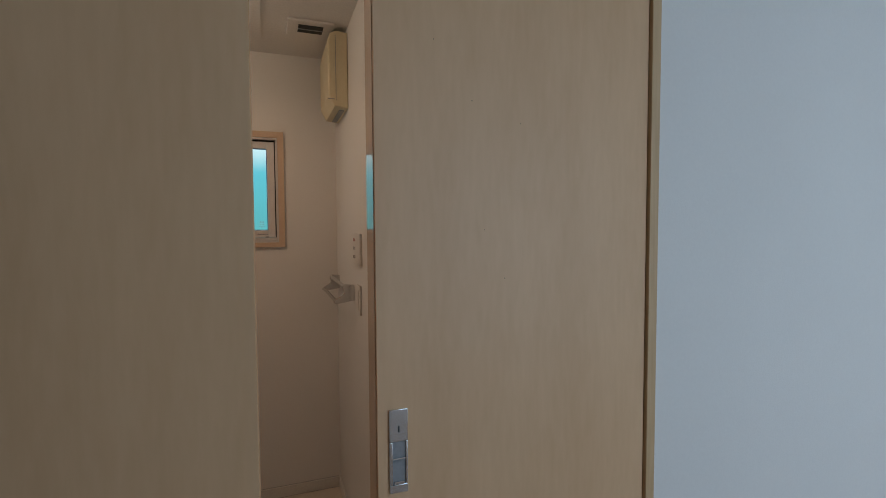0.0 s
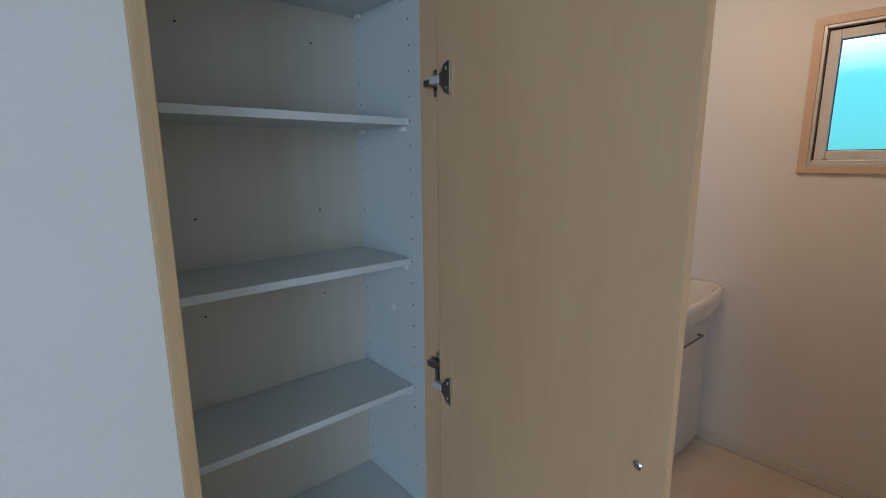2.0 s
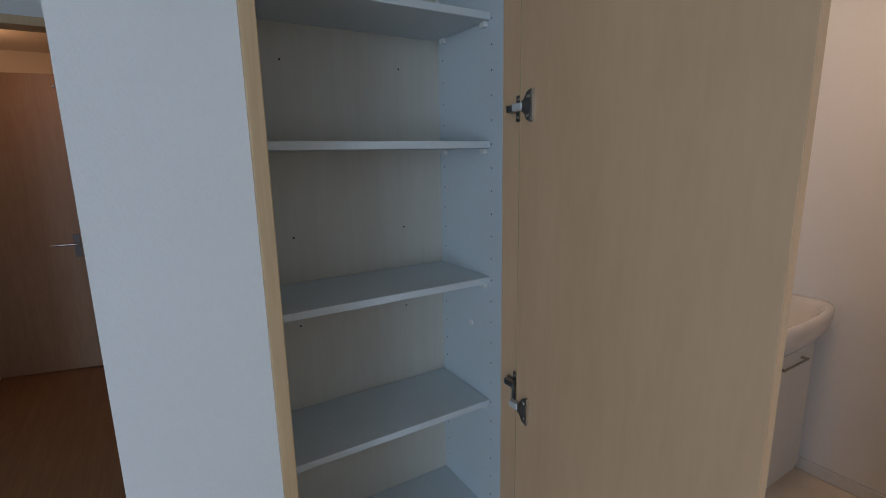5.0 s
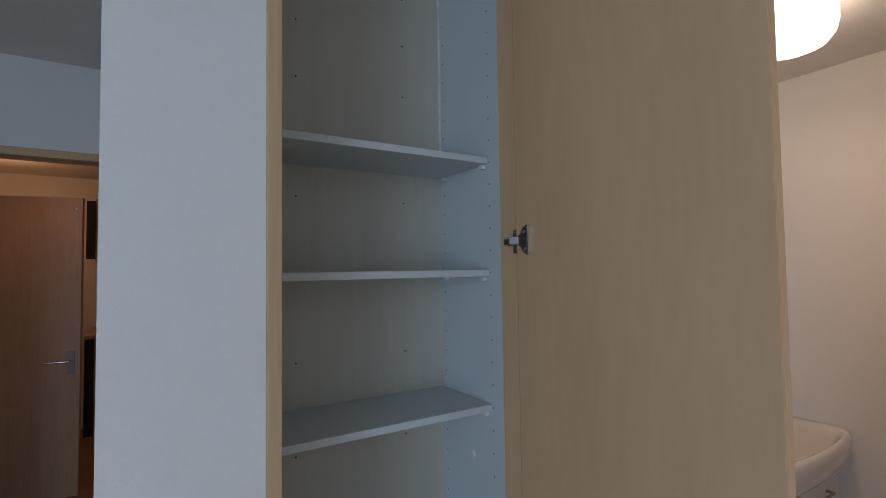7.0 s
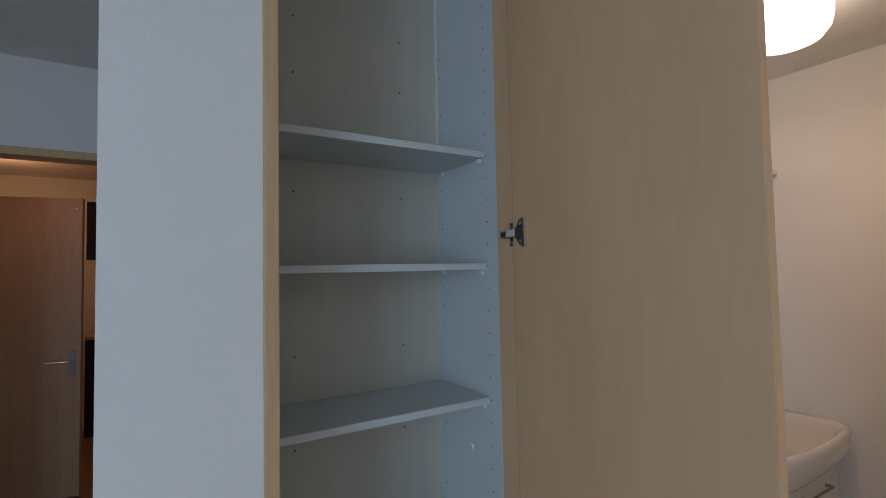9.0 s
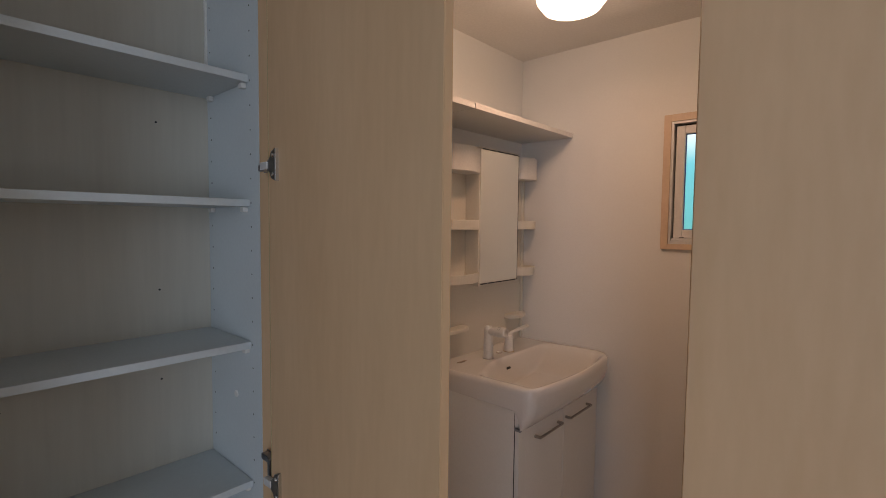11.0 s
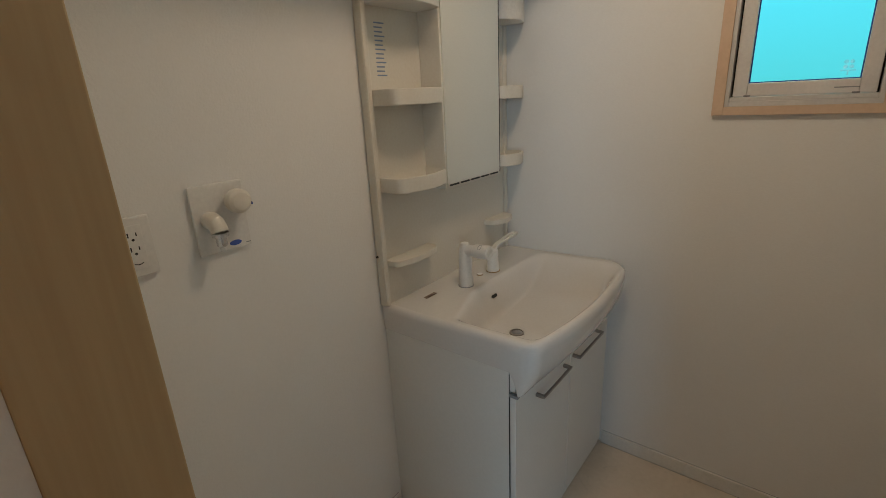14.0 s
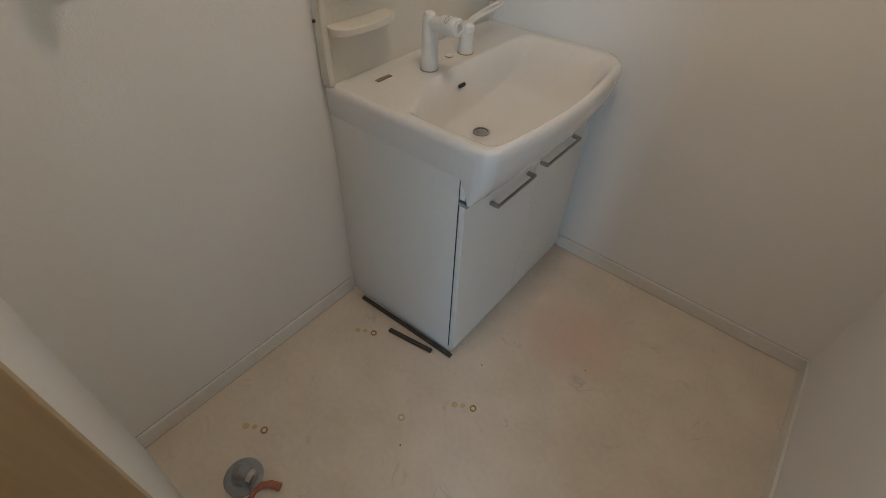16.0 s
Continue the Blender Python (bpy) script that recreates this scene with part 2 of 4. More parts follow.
def tube(points, radius, steps=20, bm=None):
    """A round tube along a smoothed line of points."""
    bm = bm or bmesh.new()
    pts = [Vector(p) for p in points]
    rings = []
    for i, p in enumerate(pts):
        d = (pts[min(i + 1, len(pts) - 1)] - pts[max(i - 1, 0)]).normalized()
        q = d.to_track_quat("Z", "Y")
        r = radius(i / (len(pts) - 1)) if callable(radius) else radius
        rings.append([bm.verts.new(p + q @ Vector((r * math.cos(2 * math.pi * k / steps), r * math.sin(2 * math.pi * k / steps), 0))) for k in range(steps)])
    for a, b in zip(rings, rings[1:]):
        for k in range(steps):
            bm.faces.new((a[k], a[(k + 1) % steps], b[(k + 1) % steps], b[k]))
    bm.faces.new(rings[0][::-1])
    bm.faces.new(rings[-1])
    bmesh.ops.recalc_face_normals(bm, faces=bm.faces)
    return bm


def slab(outline, z0, z1, bevel=0.0, axis="z"):
    """A plate of any outline; bevelled on its rims."""
    bm = bmesh.new()
    f = bm.faces.new([bm.verts.new((x, y, z0)) for x, y in outline])
    up = bmesh.ops.extrude_face_region(bm, geom=[f])
    for v in up["geom"]:
        if isinstance(v, bmesh.types.BMVert):
            v.co.z = z1
    bmesh.ops.recalc_face_normals(bm, faces=bm.faces)
    if bevel:
        rim = [e for e in bm.edges if abs(e.verts[0].co.z - e.verts[1].co.z) < 1e-6]
        bmesh.ops.bevel(bm, geom=rim, offset=bevel, segments=2, affect="EDGES", profile=0.5)
    return bm


def mesh_object(name, bm, mat, smooth=True, angle=20):
    me = bpy.data.meshes.new(name)
    bm.to_mesh(me)
    bm.free()
    me.materials.append(mat)
    if smooth:
        for p in me.polygons:
            p.use_smooth = True
        me.set_sharp_from_angle(angle=radians(angle))
    return new(name, me)


def part(name, bm, mat, parent, label=""):
    ob = mesh_object(name, bm, mat)
    ob.parent = parent
    if parent.type == "EMPTY":
        ob.matrix_parent_inverse = Matrix.Translation(parent.location).inverted()
    return tagged(ob, label) if label else ob


def thing(name, place, label, category, group="", kind=""):
    ob = new(name)
    ob.empty_display_size = 0.05
    ob.location = place
    return tagged(ob, label, category, group, kind)


def structure(name, bm, mat, label, category):
    return tagged(mesh_object(name, bm, mat), label, category, kind="structure")


def arc(cx, cy, r, a0, a1, n=8):
    return [(cx + r * math.cos(radians(a0 + (a1 - a0) * i / n)), cy + r * math.sin(radians(a0 + (a1 - a0) * i / n))) for i in range(n + 1)]


# ---- setting ----
HX = -0.787      # hall face of the cabinet wall
LX, RX = -1.355, 0.067   # washroom side walls
NY, SY = 2.506, 0.967     # washroom window wall and entrance wall
CH = 2.31

structure("floor_washroom", box(LX - 0.1, 0.86, -0.10, RX + 0.1, NY + 0.1, 0.0), VINYL, "beige marbled vinyl washroom floor with faint veins", "floor")
structure("floor_hall", box(-6.0, -2.6, -0.10, 3.0, 0.86, -0.002), WOODFLOOR, "brown wooden hall floor", "floor")
structure("threshold", box(-0.800, 0.866, -0.002, -0.050, 0.972, 0.006, 0.003), EDGE, "light wooden threshold under the sliding door", "threshold")
structure("ceiling_washroom", box(LX - 0.1, 0.86, CH, RX + 0.1, NY + 0.1, CH + 0.1), CEIL, "off-white papered washroom ceiling", "ceiling")
structure("ceiling_hall", box(-6.0, -2.6, 2.41, 3.0, 0.86, 2.5), CEIL, "off-white papered hall ceiling", "ceiling")

structure("wall_washroom_west", box(LX - 0.1, 0.80, 0, LX, NY, CH), PAPER, "white textured wallpaper on the washroom wall", "wall")
structure("wall_washroom_east", box(RX, SY, 0, RX + 0.1, NY, CH), PAPER, "white textured wallpaper on the washroom wall", "wall")
WX0, WX1, WZ0, WZ1 = -0.590, -0.220, 1.340, 1.892
structure("wall_window", boxes((LX - 0.1, NY, 0, WX0, NY + 0.13, CH), (WX1, NY, 0, RX + 0.1, NY + 0.13, CH), (WX0, NY, 0, WX1, NY + 0.13, WZ0), (WX0, NY, WZ1, WX1, NY + 0.13, CH)), PAPER, "white papered wall with a small window opening", "wall")
structure("wall_entrance_west", box(LX, 0.863, 0, -0.826, SY, 2.41), PAPER, "white papered wall beside the washroom doorway", "wall")
structure("wall_entrance_head", box(-0.826, 0.885, 2.03, 0.657, SY, 2.41), PAPER, "white papered wall over the washroom doorway", "wall")
structure("wall_entrance_east", box(-0.050, 0.916, 0, 0.657, SY, 2.03), PAPER, "white papered wall behind the sliding door", "wall")
structure("wall_hall_north", box(0.657, 0.872, 0, 3.0, SY, 2.41), PAPER, "white textured wallpaper on the hall wall", "wall")
structure("wall_pier", box(-1.20, 0.026, 0, HX, 0.231, 2.41), PAPER, "white textured wall pier beside the cupboard", "wall")
structure("wall_behind_pier", box(-2.65, 0.022, 0, -1.20, 0.14, 2.41), PAPER, "white papered wall of the corridor", "wall")
structure("wall_beside_cupboard", box(-1.19, 0.821, 0, -0.802, 0.863, 2.41), PAPER, "narrow white wall between cupboard and doorway", "wall")
structure("wall_over_cupboard", box(-1.19, 0.228, 2.322, HX, 0.821, 2.41), PAPER, "white wall over the cupboard", "wall")
structure("wall_cupboard_back", box(-1.30, 0.14, 0, -1.19, 0.863, 2.41), PAPER, "plain wall behind the cupboard", "wall")
structure("wall_hall_east", box(3.0, -2.6, 0, 3.1, SY, 2.5), PAPER, "white papered hall wall", "wall")
structure("wall_south", boxes((-6.0, -2.6, 0, 0.95, -2.5, 2.5), (2.65, -2.6, 0, 3.0, -2.5, 2.5), (0.95, -2.6, 0, 2.65, -2.5, 0.30), (0.95, -2.6, 2.25, 2.65, -2.5, 2.5)), PAPER, "white papered hall wall with a large window opening", "wall")
structure("wall_corridor_head", box(-2.75, -2.5, 2.02, -2.65, 0.80, 2.41), PAPER, "white papered wall over the wide corridor opening", "wall")
structure("wall_corridor_pier_south", box(-2.75, -2.5, 0, -2.65, -1.05, 2.02), PAPER, "white papered wall beside the corridor opening", "wall")
structure("wall_corridor_pier_north", box(-2.75, 0.14, 0, -2.65, 0.80, 2.02), PAPER, "white papered wall beside the corridor opening", "wall")
structure("trim_corridor_head", boxes((-2.76, -1.05, 1.985, -2.64, 0.14, 2.02), bevel=0.003), EDGE, "light wooden head trim of the corridor opening", "trim")
structure("wall_corridor_south", box(-4.25, -1.05, 0, -2.75, -0.95, 2.41), PAPER, "white papered corridor wall", "wall")
structure("wall_kitchen_south", box(-6.0, -1.35, 0, -4.25, -1.25, 2.41), PAPER, "papered kitchen wall in warm lamplight", "wall")
structure("wall_kitchen_west", box(-6.0, -1.25, 0, -5.75, 0.80, 2.41), PAPER, "papered kitchen wall in warm lamplight", "wall")
structure("wall_kitchen_north", box(-5.75, 0.70, 0, -2.75, 0.80, 2.41), PAPER, "papered kitchen wall", "wall")

# door linings and trims
structure("trim_doorway_west", boxes((-0.826, 0.8632, 0, -0.800, 0.971, 2.03), bevel=0.002), LINING, "light maple lining of the washroom doorway", "door frame")
structure("trim_doorway_east", boxes((-0.074, 0.918, 0, -0.050, 0.972, 2.03), bevel=0.002), GLOSSTRIM, "light maple jamb of the washroom doorway", "door frame")
structure("trim_doorway_head", boxes((-0.800, 0.8632, 2.005, 0.624, 0.970, 2.03), bevel=0.002), LINING, "light maple head of the sliding door opening", "door frame")
structure("trim_doorway_side", boxes((0.629, 0.864, 0, 0.657, 0.916, 2.03), bevel=0.002), EDGE, "narrow maple trim where door meets wall", "door frame")
structure("trim_cupboard_south", boxes((-0.907, 0.231, 0, -0.777, 0.253, 2.322), bevel=0.002), EDGE, "pale maple edge trim of the cupboard", "trim")
structure("trim_cupboard_north", boxes((-0.907, 0.7755, 0, -0.830, 0.784, 2.322), (-0.907, 0.784, 0, -0.800, 0.821, 2.322), bevel=0.001), VENEER, "pale maple edge trim of the cupboard", "trim")
structure("trim_cupboard_head", boxes((-0.907, 0.253, 2.297, -0.779, 0.772, 2.322), bevel=0.002), EDGE, "pale maple head trim of the cupboard", "trim")

BBH = 0.055
structure("baseboard_west", box(LX, SY, 0, LX + 0.010, 1.766, BBH, 0.002), WHITE, "low white baseboard along the washroom wall", "baseboard")
structure("baseboard_window", box(-0.878, NY - 0.010, 0, RX - 0.010, NY, BBH, 0.002), WHITE, "low white baseboard under the window wall", "baseboard")
structure("baseboard_east", box(RX - 0.010, SY, 0, RX, NY, BBH, 0.002), WHITE, "low white baseboard along the washroom wall", "baseboard")
structure("trim_baseboard_west", boxes((LX, SY, BBH + 0.0002, LX + 0.0014, 1.766, BBH + 0.0014), (LX + 0.0102, SY, 0.0002, LX + 0.0112, 1.766, 0.0010)), GREYP, "thin dark joint lines along the baseboard", "trim")
structure("trim_baseboard_window", boxes((-0.878, NY - 0.0012, BBH + 0.0002, RX - 0.012, NY, BBH + 0.0012), (-0.878, NY - 0.0112, 0.0002, RX - 0.012, NY - 0.0102, 0.0010)), GREYP, "thin grey joint lines along the baseboard", "trim")
structure("baseboard_corridor", box(-4.25, -0.95, 0, -2.75, -0.938, 0.06, 0.002), WHITE, "white baseboard of the corridor", "baseboard")


# window
def build_window():
    w = thing("window_1", (-0.405, NY, WZ0), "small top-hung window with frosted glass and wooden surround", "window", kind="structure")
    X0, X1, Z0, Z1 = -0.611, -0.198, 1.326, 1.914
    bm = boxes((X0, NY - 0.013, Z0, X0 + 0.030, NY, Z1), (X1 - 0.030, NY - 0.013, Z0, X1, NY, Z1), (X0 + 0.030, NY - 0.013, Z0, X1 - 0.030, NY, Z0 + 0.024), (X0 + 0.030, NY - 0.013, Z1 - 0.030, X1 - 0.030, NY, Z1), bevel=0.0005)
    part("surround", bm, TAN, w, "light brown wooden window surround")
    a0, a1, b0, b1 = X0 + 0.030, X1 - 0.030, Z0 + 0.024, Z1 - 0.030
    t = 0.011
    bm = boxes((a0, NY - 0.008, b0, a0 + t, NY + 0.09, b1), (a1 - t, NY - 0.008, b0, a1, NY + 0.09, b1), (a0 + t, NY - 0.008, b0, a1 - t, NY + 0.09, b0 + 0.014), (a0 + t, NY - 0.008, b1 - t, a1 - t, NY + 0.09, b1), bevel=0.001)
    part("frame", bm, ALU, w, "grey aluminium outer frame")
    part("sill_rail", boxes((a0 + t, NY - 0.004, b0 + 0.014, a1 - t, NY + 0.06, b0 + 0.026), bevel=0.002), ALU, w)
    part("seal", boxes((a0 + t, NY + 0.030, b0 + 0.026, a0 + t + 0.006, NY + 0.05, b1 - t), (a1 - t - 0.006, NY + 0.030, b0 + 0.026, a1 - t, NY + 0.05, b1 - t), (a0 + t + 0.006, NY + 0.030, b1 - t - 0.009, a1 - t - 0.006, NY + 0.05, b1 - t)), BLACK, w, "black rubber window seal")
    s0, s1, c0, c1 = a0 + t + 0.005, a1 - t - 0.005, b0 + 0.027, b1 - t - 0.008
    wd = 0.036
    bm = boxes((s0, NY + 0.010, c0, s0 + wd, NY + 0.045, c1), (s1 - wd, NY + 0.010, c0, s1, NY + 0.045, c1), (s0 + wd, NY + 0.010, c0, s1 - wd, NY + 0.045, c0 + wd), (s0 + wd, NY + 0.010, c1 - wd, s1 - wd, NY + 0.045, c1), bevel=0.003)
    sash = part("sash", bm, SASH, w, "pale grey window sash")
    part("glass_edge", boxes((s0 + wd, NY + 0.022, c0 + wd, s0 + wd + 0.003, NY + 0.026, c1 - wd), (s1 - wd - 0.003, NY + 0.022, c0 + wd, s1 - wd, NY + 0.026, c1 - wd), (s0 + wd + 0.003, NY + 0.022, c0 + wd, s1 - wd - 0.003, NY + 0.026, c0 + wd + 0.003), (s0 + wd + 0.003, NY + 0.022, c1 - wd - 0.003, s1 - wd - 0.003, NY + 0.026, c1 - wd)), BLUE, sash, "dark blue glazing bead")
    pane = part("pane", box(s0 + wd - 0.004, NY + 0.027, c0 + wd - 0.004, s1 - wd + 0.004, NY + 0.031, c1 - wd + 0.004), FROST, sash, "frosted glass pane glowing turquoise")
    pane.visible_shadow = False
    # small etched mark low on the pane: petals and a bar
    bm = bmesh.new()
    mx, mz = s1 - wd - 0.030, c0 + wd + 0.036
    for i in range(4):
        dx, dz = (-0.0062, 0.0062)[i % 2], (-0.0062, 0.0062)[i // 2]
        turned([(0.0050, 0), (0.0050, 0.0008)], (mx + dx, NY + 0.0258, mz + dz), "y", 10, bm)
    add_box(bm, mx - 0.016, NY + 0.0258, mz - 0.017, mx + 0.016, NY + 0.0266, mz - 0.014)
    add_box(bm, mx - 0.0015, NY + 0.0258, mz - 0.027, mx + 0.0015, NY + 0.0266, mz - 0.0172)
    part("pane_mark", bm, ETCH, sash, "small white flower-like mark")
    part("catch", boxes((-0.409, NY + 0.004, c1 - 0.020, -0.401, NY + 0.012, c1 + 0.012), bevel=0.001), STEEL, w, "small dark metal window catch")
    for x in (s0 + 0.03, s1 - 0.05):
        part("stop", boxes((x, NY - 0.006, b0 + 0.0262, x + 0.016, NY + 0.006, b0 + 0.031), bevel=0.001), STEEL, w)
    part("sash_label", box(s1 - wd - 0.052, NY + 0.009, c0 + 0.014, s1 - wd, NY + 0.0101, c0 + 0.017), GREYP, sash)
    return w


build_window()
tagged(mesh_object("backdrop", box(-1.6, NY + 0.75, 0.6, 0.8, NY + 0.77, 3.0), OUTSIDE), "green and pale sky distance outside the window", "backdrop", kind="structure")

# south window behind the camera: plain frame
sw = thing("window_2", (1.80, -2.55, 0.30), "large plain window frame at the hall's end", "window", kind="structure")
part("frame", boxes((0.95, -2.58, 0.30, 1.0, -2.52, 2.25), (2.60, -2.58, 0.30, 2.65, -2.52, 2.25), (1.0, -2.58, 0.30, 2.60, -2.52, 0.35), (1.0, -2.58, 2.20, 2.60, -2.52, 2.25), (1.775, -2.58, 0.35, 1.825, -2.52, 2.20), bevel=0.003), ALU, sw)


# ---- doors ----
def build_sliding_door():
    d = thing("door_1", (0.25, 0.892, 0.006), "light maple sliding door standing open across the hall wall", "door", kind="structure")
    leaf = part("leaf", box(-0.077, 0.874, 0.008, 0.6265, 0.910, 2.0, 0.0015), VENEER, d, "pale maple laminate leaf")
    part("edge_strip", box(-0.0785, 0.879, 0.01, -0.0772, 0.905, 1.998), GLOSSTRIM, leaf, "glossy brown door edge")
    # lock plate with a recessed pull
    x0, x1, z0, z1 = -0.053, -0.012, 0.864, 1.044
    bm = boxes((x0, 0.8695, z0, x1, 0.8738, z0 + 0.018), (x0, 0.8695, z0 + 0.111, x1, 0.8738, z1), (x0, 0.8695, z0 + 0.018, x0 + 0.008, 0.8738, z0 + 0.111), (x1 - 0.005, 0.8695, z0 + 0.018, x1, 0.8738, z0 + 0.111), bevel=0.0012)
    plate = part("lock_plate", bm, CHROME, leaf, "satin metal lock plate with recessed pull")
    part("pull_recess", box(x0 + 0.008, 0.8728, z0 + 0.018, x1 - 0.005, 0.8738, z0 + 0.111), GREYP, plate)
    part("pull_lip", boxes((x0 + 0.008, 0.8700, z0 + 0.072, x1 - 0.005, 0.8727, z0 + 0.075), (x0 + 0.011, 0.8700, z0 + 0.018, x1 - 0.008, 0.8727, z0 + 0.024)), CHROME, plate)
    part("indicator", box(-0.0335, 0.8688, 0.995, -0.0305, 0.8694, 1.009), BLACK, plate, "small dark lock slot")
    for x, z in ((0.052, 1.82), (0.14, 1.70), (0.17, 1.42), (0.22, 1.31), (0.26, 1.66)):
        part("speck", turned([(0.0011, 0), (0.0008, 0.0006)], (x, 0.8732, z), "y", 8), BLACK, leaf)
    return d


build_sliding_door()


def leaf_board(p0, p1, thick, z0, z1):
    """An upright board from plan point p0 to p1."""
    a, b = Vector(p0), Vector(p1)
    n = (b - a).normalized()
    n = Vector((-n.y, n.x)) * thick
    return slab([tuple(a), tuple(b), tuple(b + n), tuple(a + n)], z0, z1, 0.0015)


def build_far_door():
    d = thing("door_2", (-4.15, -0.60, 0), "plain wooden kitchen door standing ajar at the corridor's end", "door", kind="structure")
    leaf = part("leaf", leaf_board((-4.08, -0.325), (-4.22, -0.93), 0.035, 0.008, 2.0), DARKWOOD, d, "brown wooden leaf")
    # lever handle on a plate
    part("handle_plate", box(-4.066, -0.402, 0.812, -4.046, -0.362, 0.968, 0.003), GREYP, leaf)
    part("lever", tube([(-4.048, -0.382, 0.905), (-4.012, -0.382, 0.905), (-4.002, -0.390, 0.905), (-4.002, -0.405, 0.905), (-4.022, -0.52, 0.905)], 0.008), CHROME, leaf, "slim metal lever handle")
    part("stay", box(-4.062, -0.375, 1.915, -4.046, -0.360, 1.93, 0.001), CHROME, leaf)
    part("hinge", turned([(0.010, 0), (0.010, 0.09)], (-4.178, -0.925, 0.28)), STEEL, leaf)
    structure("trim_kitchen_door", boxes((-4.27, -0.965, 0, -4.21, -0.938, 2.05), bevel=0.002), EDGE, "light wooden kitchen door jamb", "door frame")
    return d


build_far_door()


def build_kitchen():
    up = thing("wall_cabinet", (-5.3, 0.1, 1.585), "wooden kitchen wall cabinet with black edge", "cabinet")
    part("body", box(-5.74, -0.34, 1.585, -5.0, 0.60, 2.12, 0.003), DARKWOOD, up)
    part("edge_panel", box(-5.02, -0.405, 1.605, -4.995, -0.342, 2.10, 0.002), BLACK, up, "black cabinet edge")
    lo = thing("kitchen_counter", (-5.3, 0.1, 0), "wooden kitchen base cabinet with a worktop", "cabinet")
    part("body", box(-5.74, -0.34, 0.0, -5.0, 0.60, 0.93, 0.003), DARKWOOD, lo)
    part("worktop", box(-5.74, -0.405, 0.932, -4.97, 0.60, 0.965, 0.004), EDGE, lo)
    part("edge_panel", box(-5.02, -0.405, 0.12, -4.995, -0.342, 0.93, 0.002), BLACK, lo, "black cabinet edge")
    dl = thing("downlight", (-4.6, -0.42, 2.41), "small round lit downlight in the ceiling", "ceiling light")
    part("rim", turned([(0.055, 0.0), (0.055, -0.008), (0.043, -0.008), (0.043, -0.001)], (-3.55, -0.52, 2.4095)), WHITE, dl)
    part("lens", turned([(0.042, -0.001), (0.042, -0.004)], (-3.55, -0.52, 2.4095)), SPOTGLOW, dl, "glowing lens")
    dl.location = (-3.55, -0.52, 2.41)
    for c in dl.children:
        c.matrix_parent_inverse = Matrix.Translation(dl.location).inverted()


build_kitchen()


# ---- cupboard ----
CX0, CX1, CY0, CY1 = -1.186, -0.907, 0.253, 0.776


def concealed_hinge(z, parent, lift=0.0):
    """Cup hinge between the cupboard's side and its door; lift raises the mounting plate over the cup."""
    p = z + lift
    bm = boxes((-0.852, 0.7665, p - 0.026, -0.834, 0.7695, p + 0.026), (-0.872, 0.7665, p - 0.008, -0.852, 0.7695, p + 0.008), bevel=0.001)
    h = part("hinge", bm, STEEL, parent, "steel concealed cup hinge")
    part("hinge_arm", boxes((-0.868, 0.752, p - 0.007, -0.826, 0.7663, p + 0.007), bevel=0.002), STEEL, h)
    if lift:
        part("hinge_link", boxes((-0.834, 0.748, z - 0.006, -0.824, 0.760, p + 0.006), bevel=0.001), STEEL, h)
    part("hinge_cover", boxes((-0.830, 0.737, z - 0.0075, -0.803, 0.7495, z + 0.0075), bevel=0.0015), ALU, h, "bright hinge cover")
    wing = slab([(-0.806, -0.009), (-0.797, -0.014), (-0.790, -0.026), (-0.777, -0.031), (-0.777, 0.031), (-0.790, 0.026), (-0.797, 0.014), (-0.806, 0.009)], 0, 0.008, 0.001)
    wing.transform(Matrix(((1, 0, 0, 0), (0, 0, 1, 0.7395), (0, 1, 0, z), (0, 0, 0, 1))))
    bmesh.ops.recalc_face_normals(wing, faces=wing.faces)
    part("hinge_cup", wing, STEEL, h)
    part("cup_flange", boxes((-0.7768, 0.7395, z - 0.031, -0.7735, 0.7508, z + 0.031), bevel=0.0008), CHROME, h)
    for dz in (-0.018, 0.018):
        part("screw", turned([(0.0045, 0), (0.0035, -0.002)], (-0.843, 0.7664, p + dz), "y", 10), CHROME, h)
        part("screw", turned([(0.0045, 0), (0.0035, -0.002)], (-0.784, 0.7394, z + dz), "y", 10), CHROME, h)


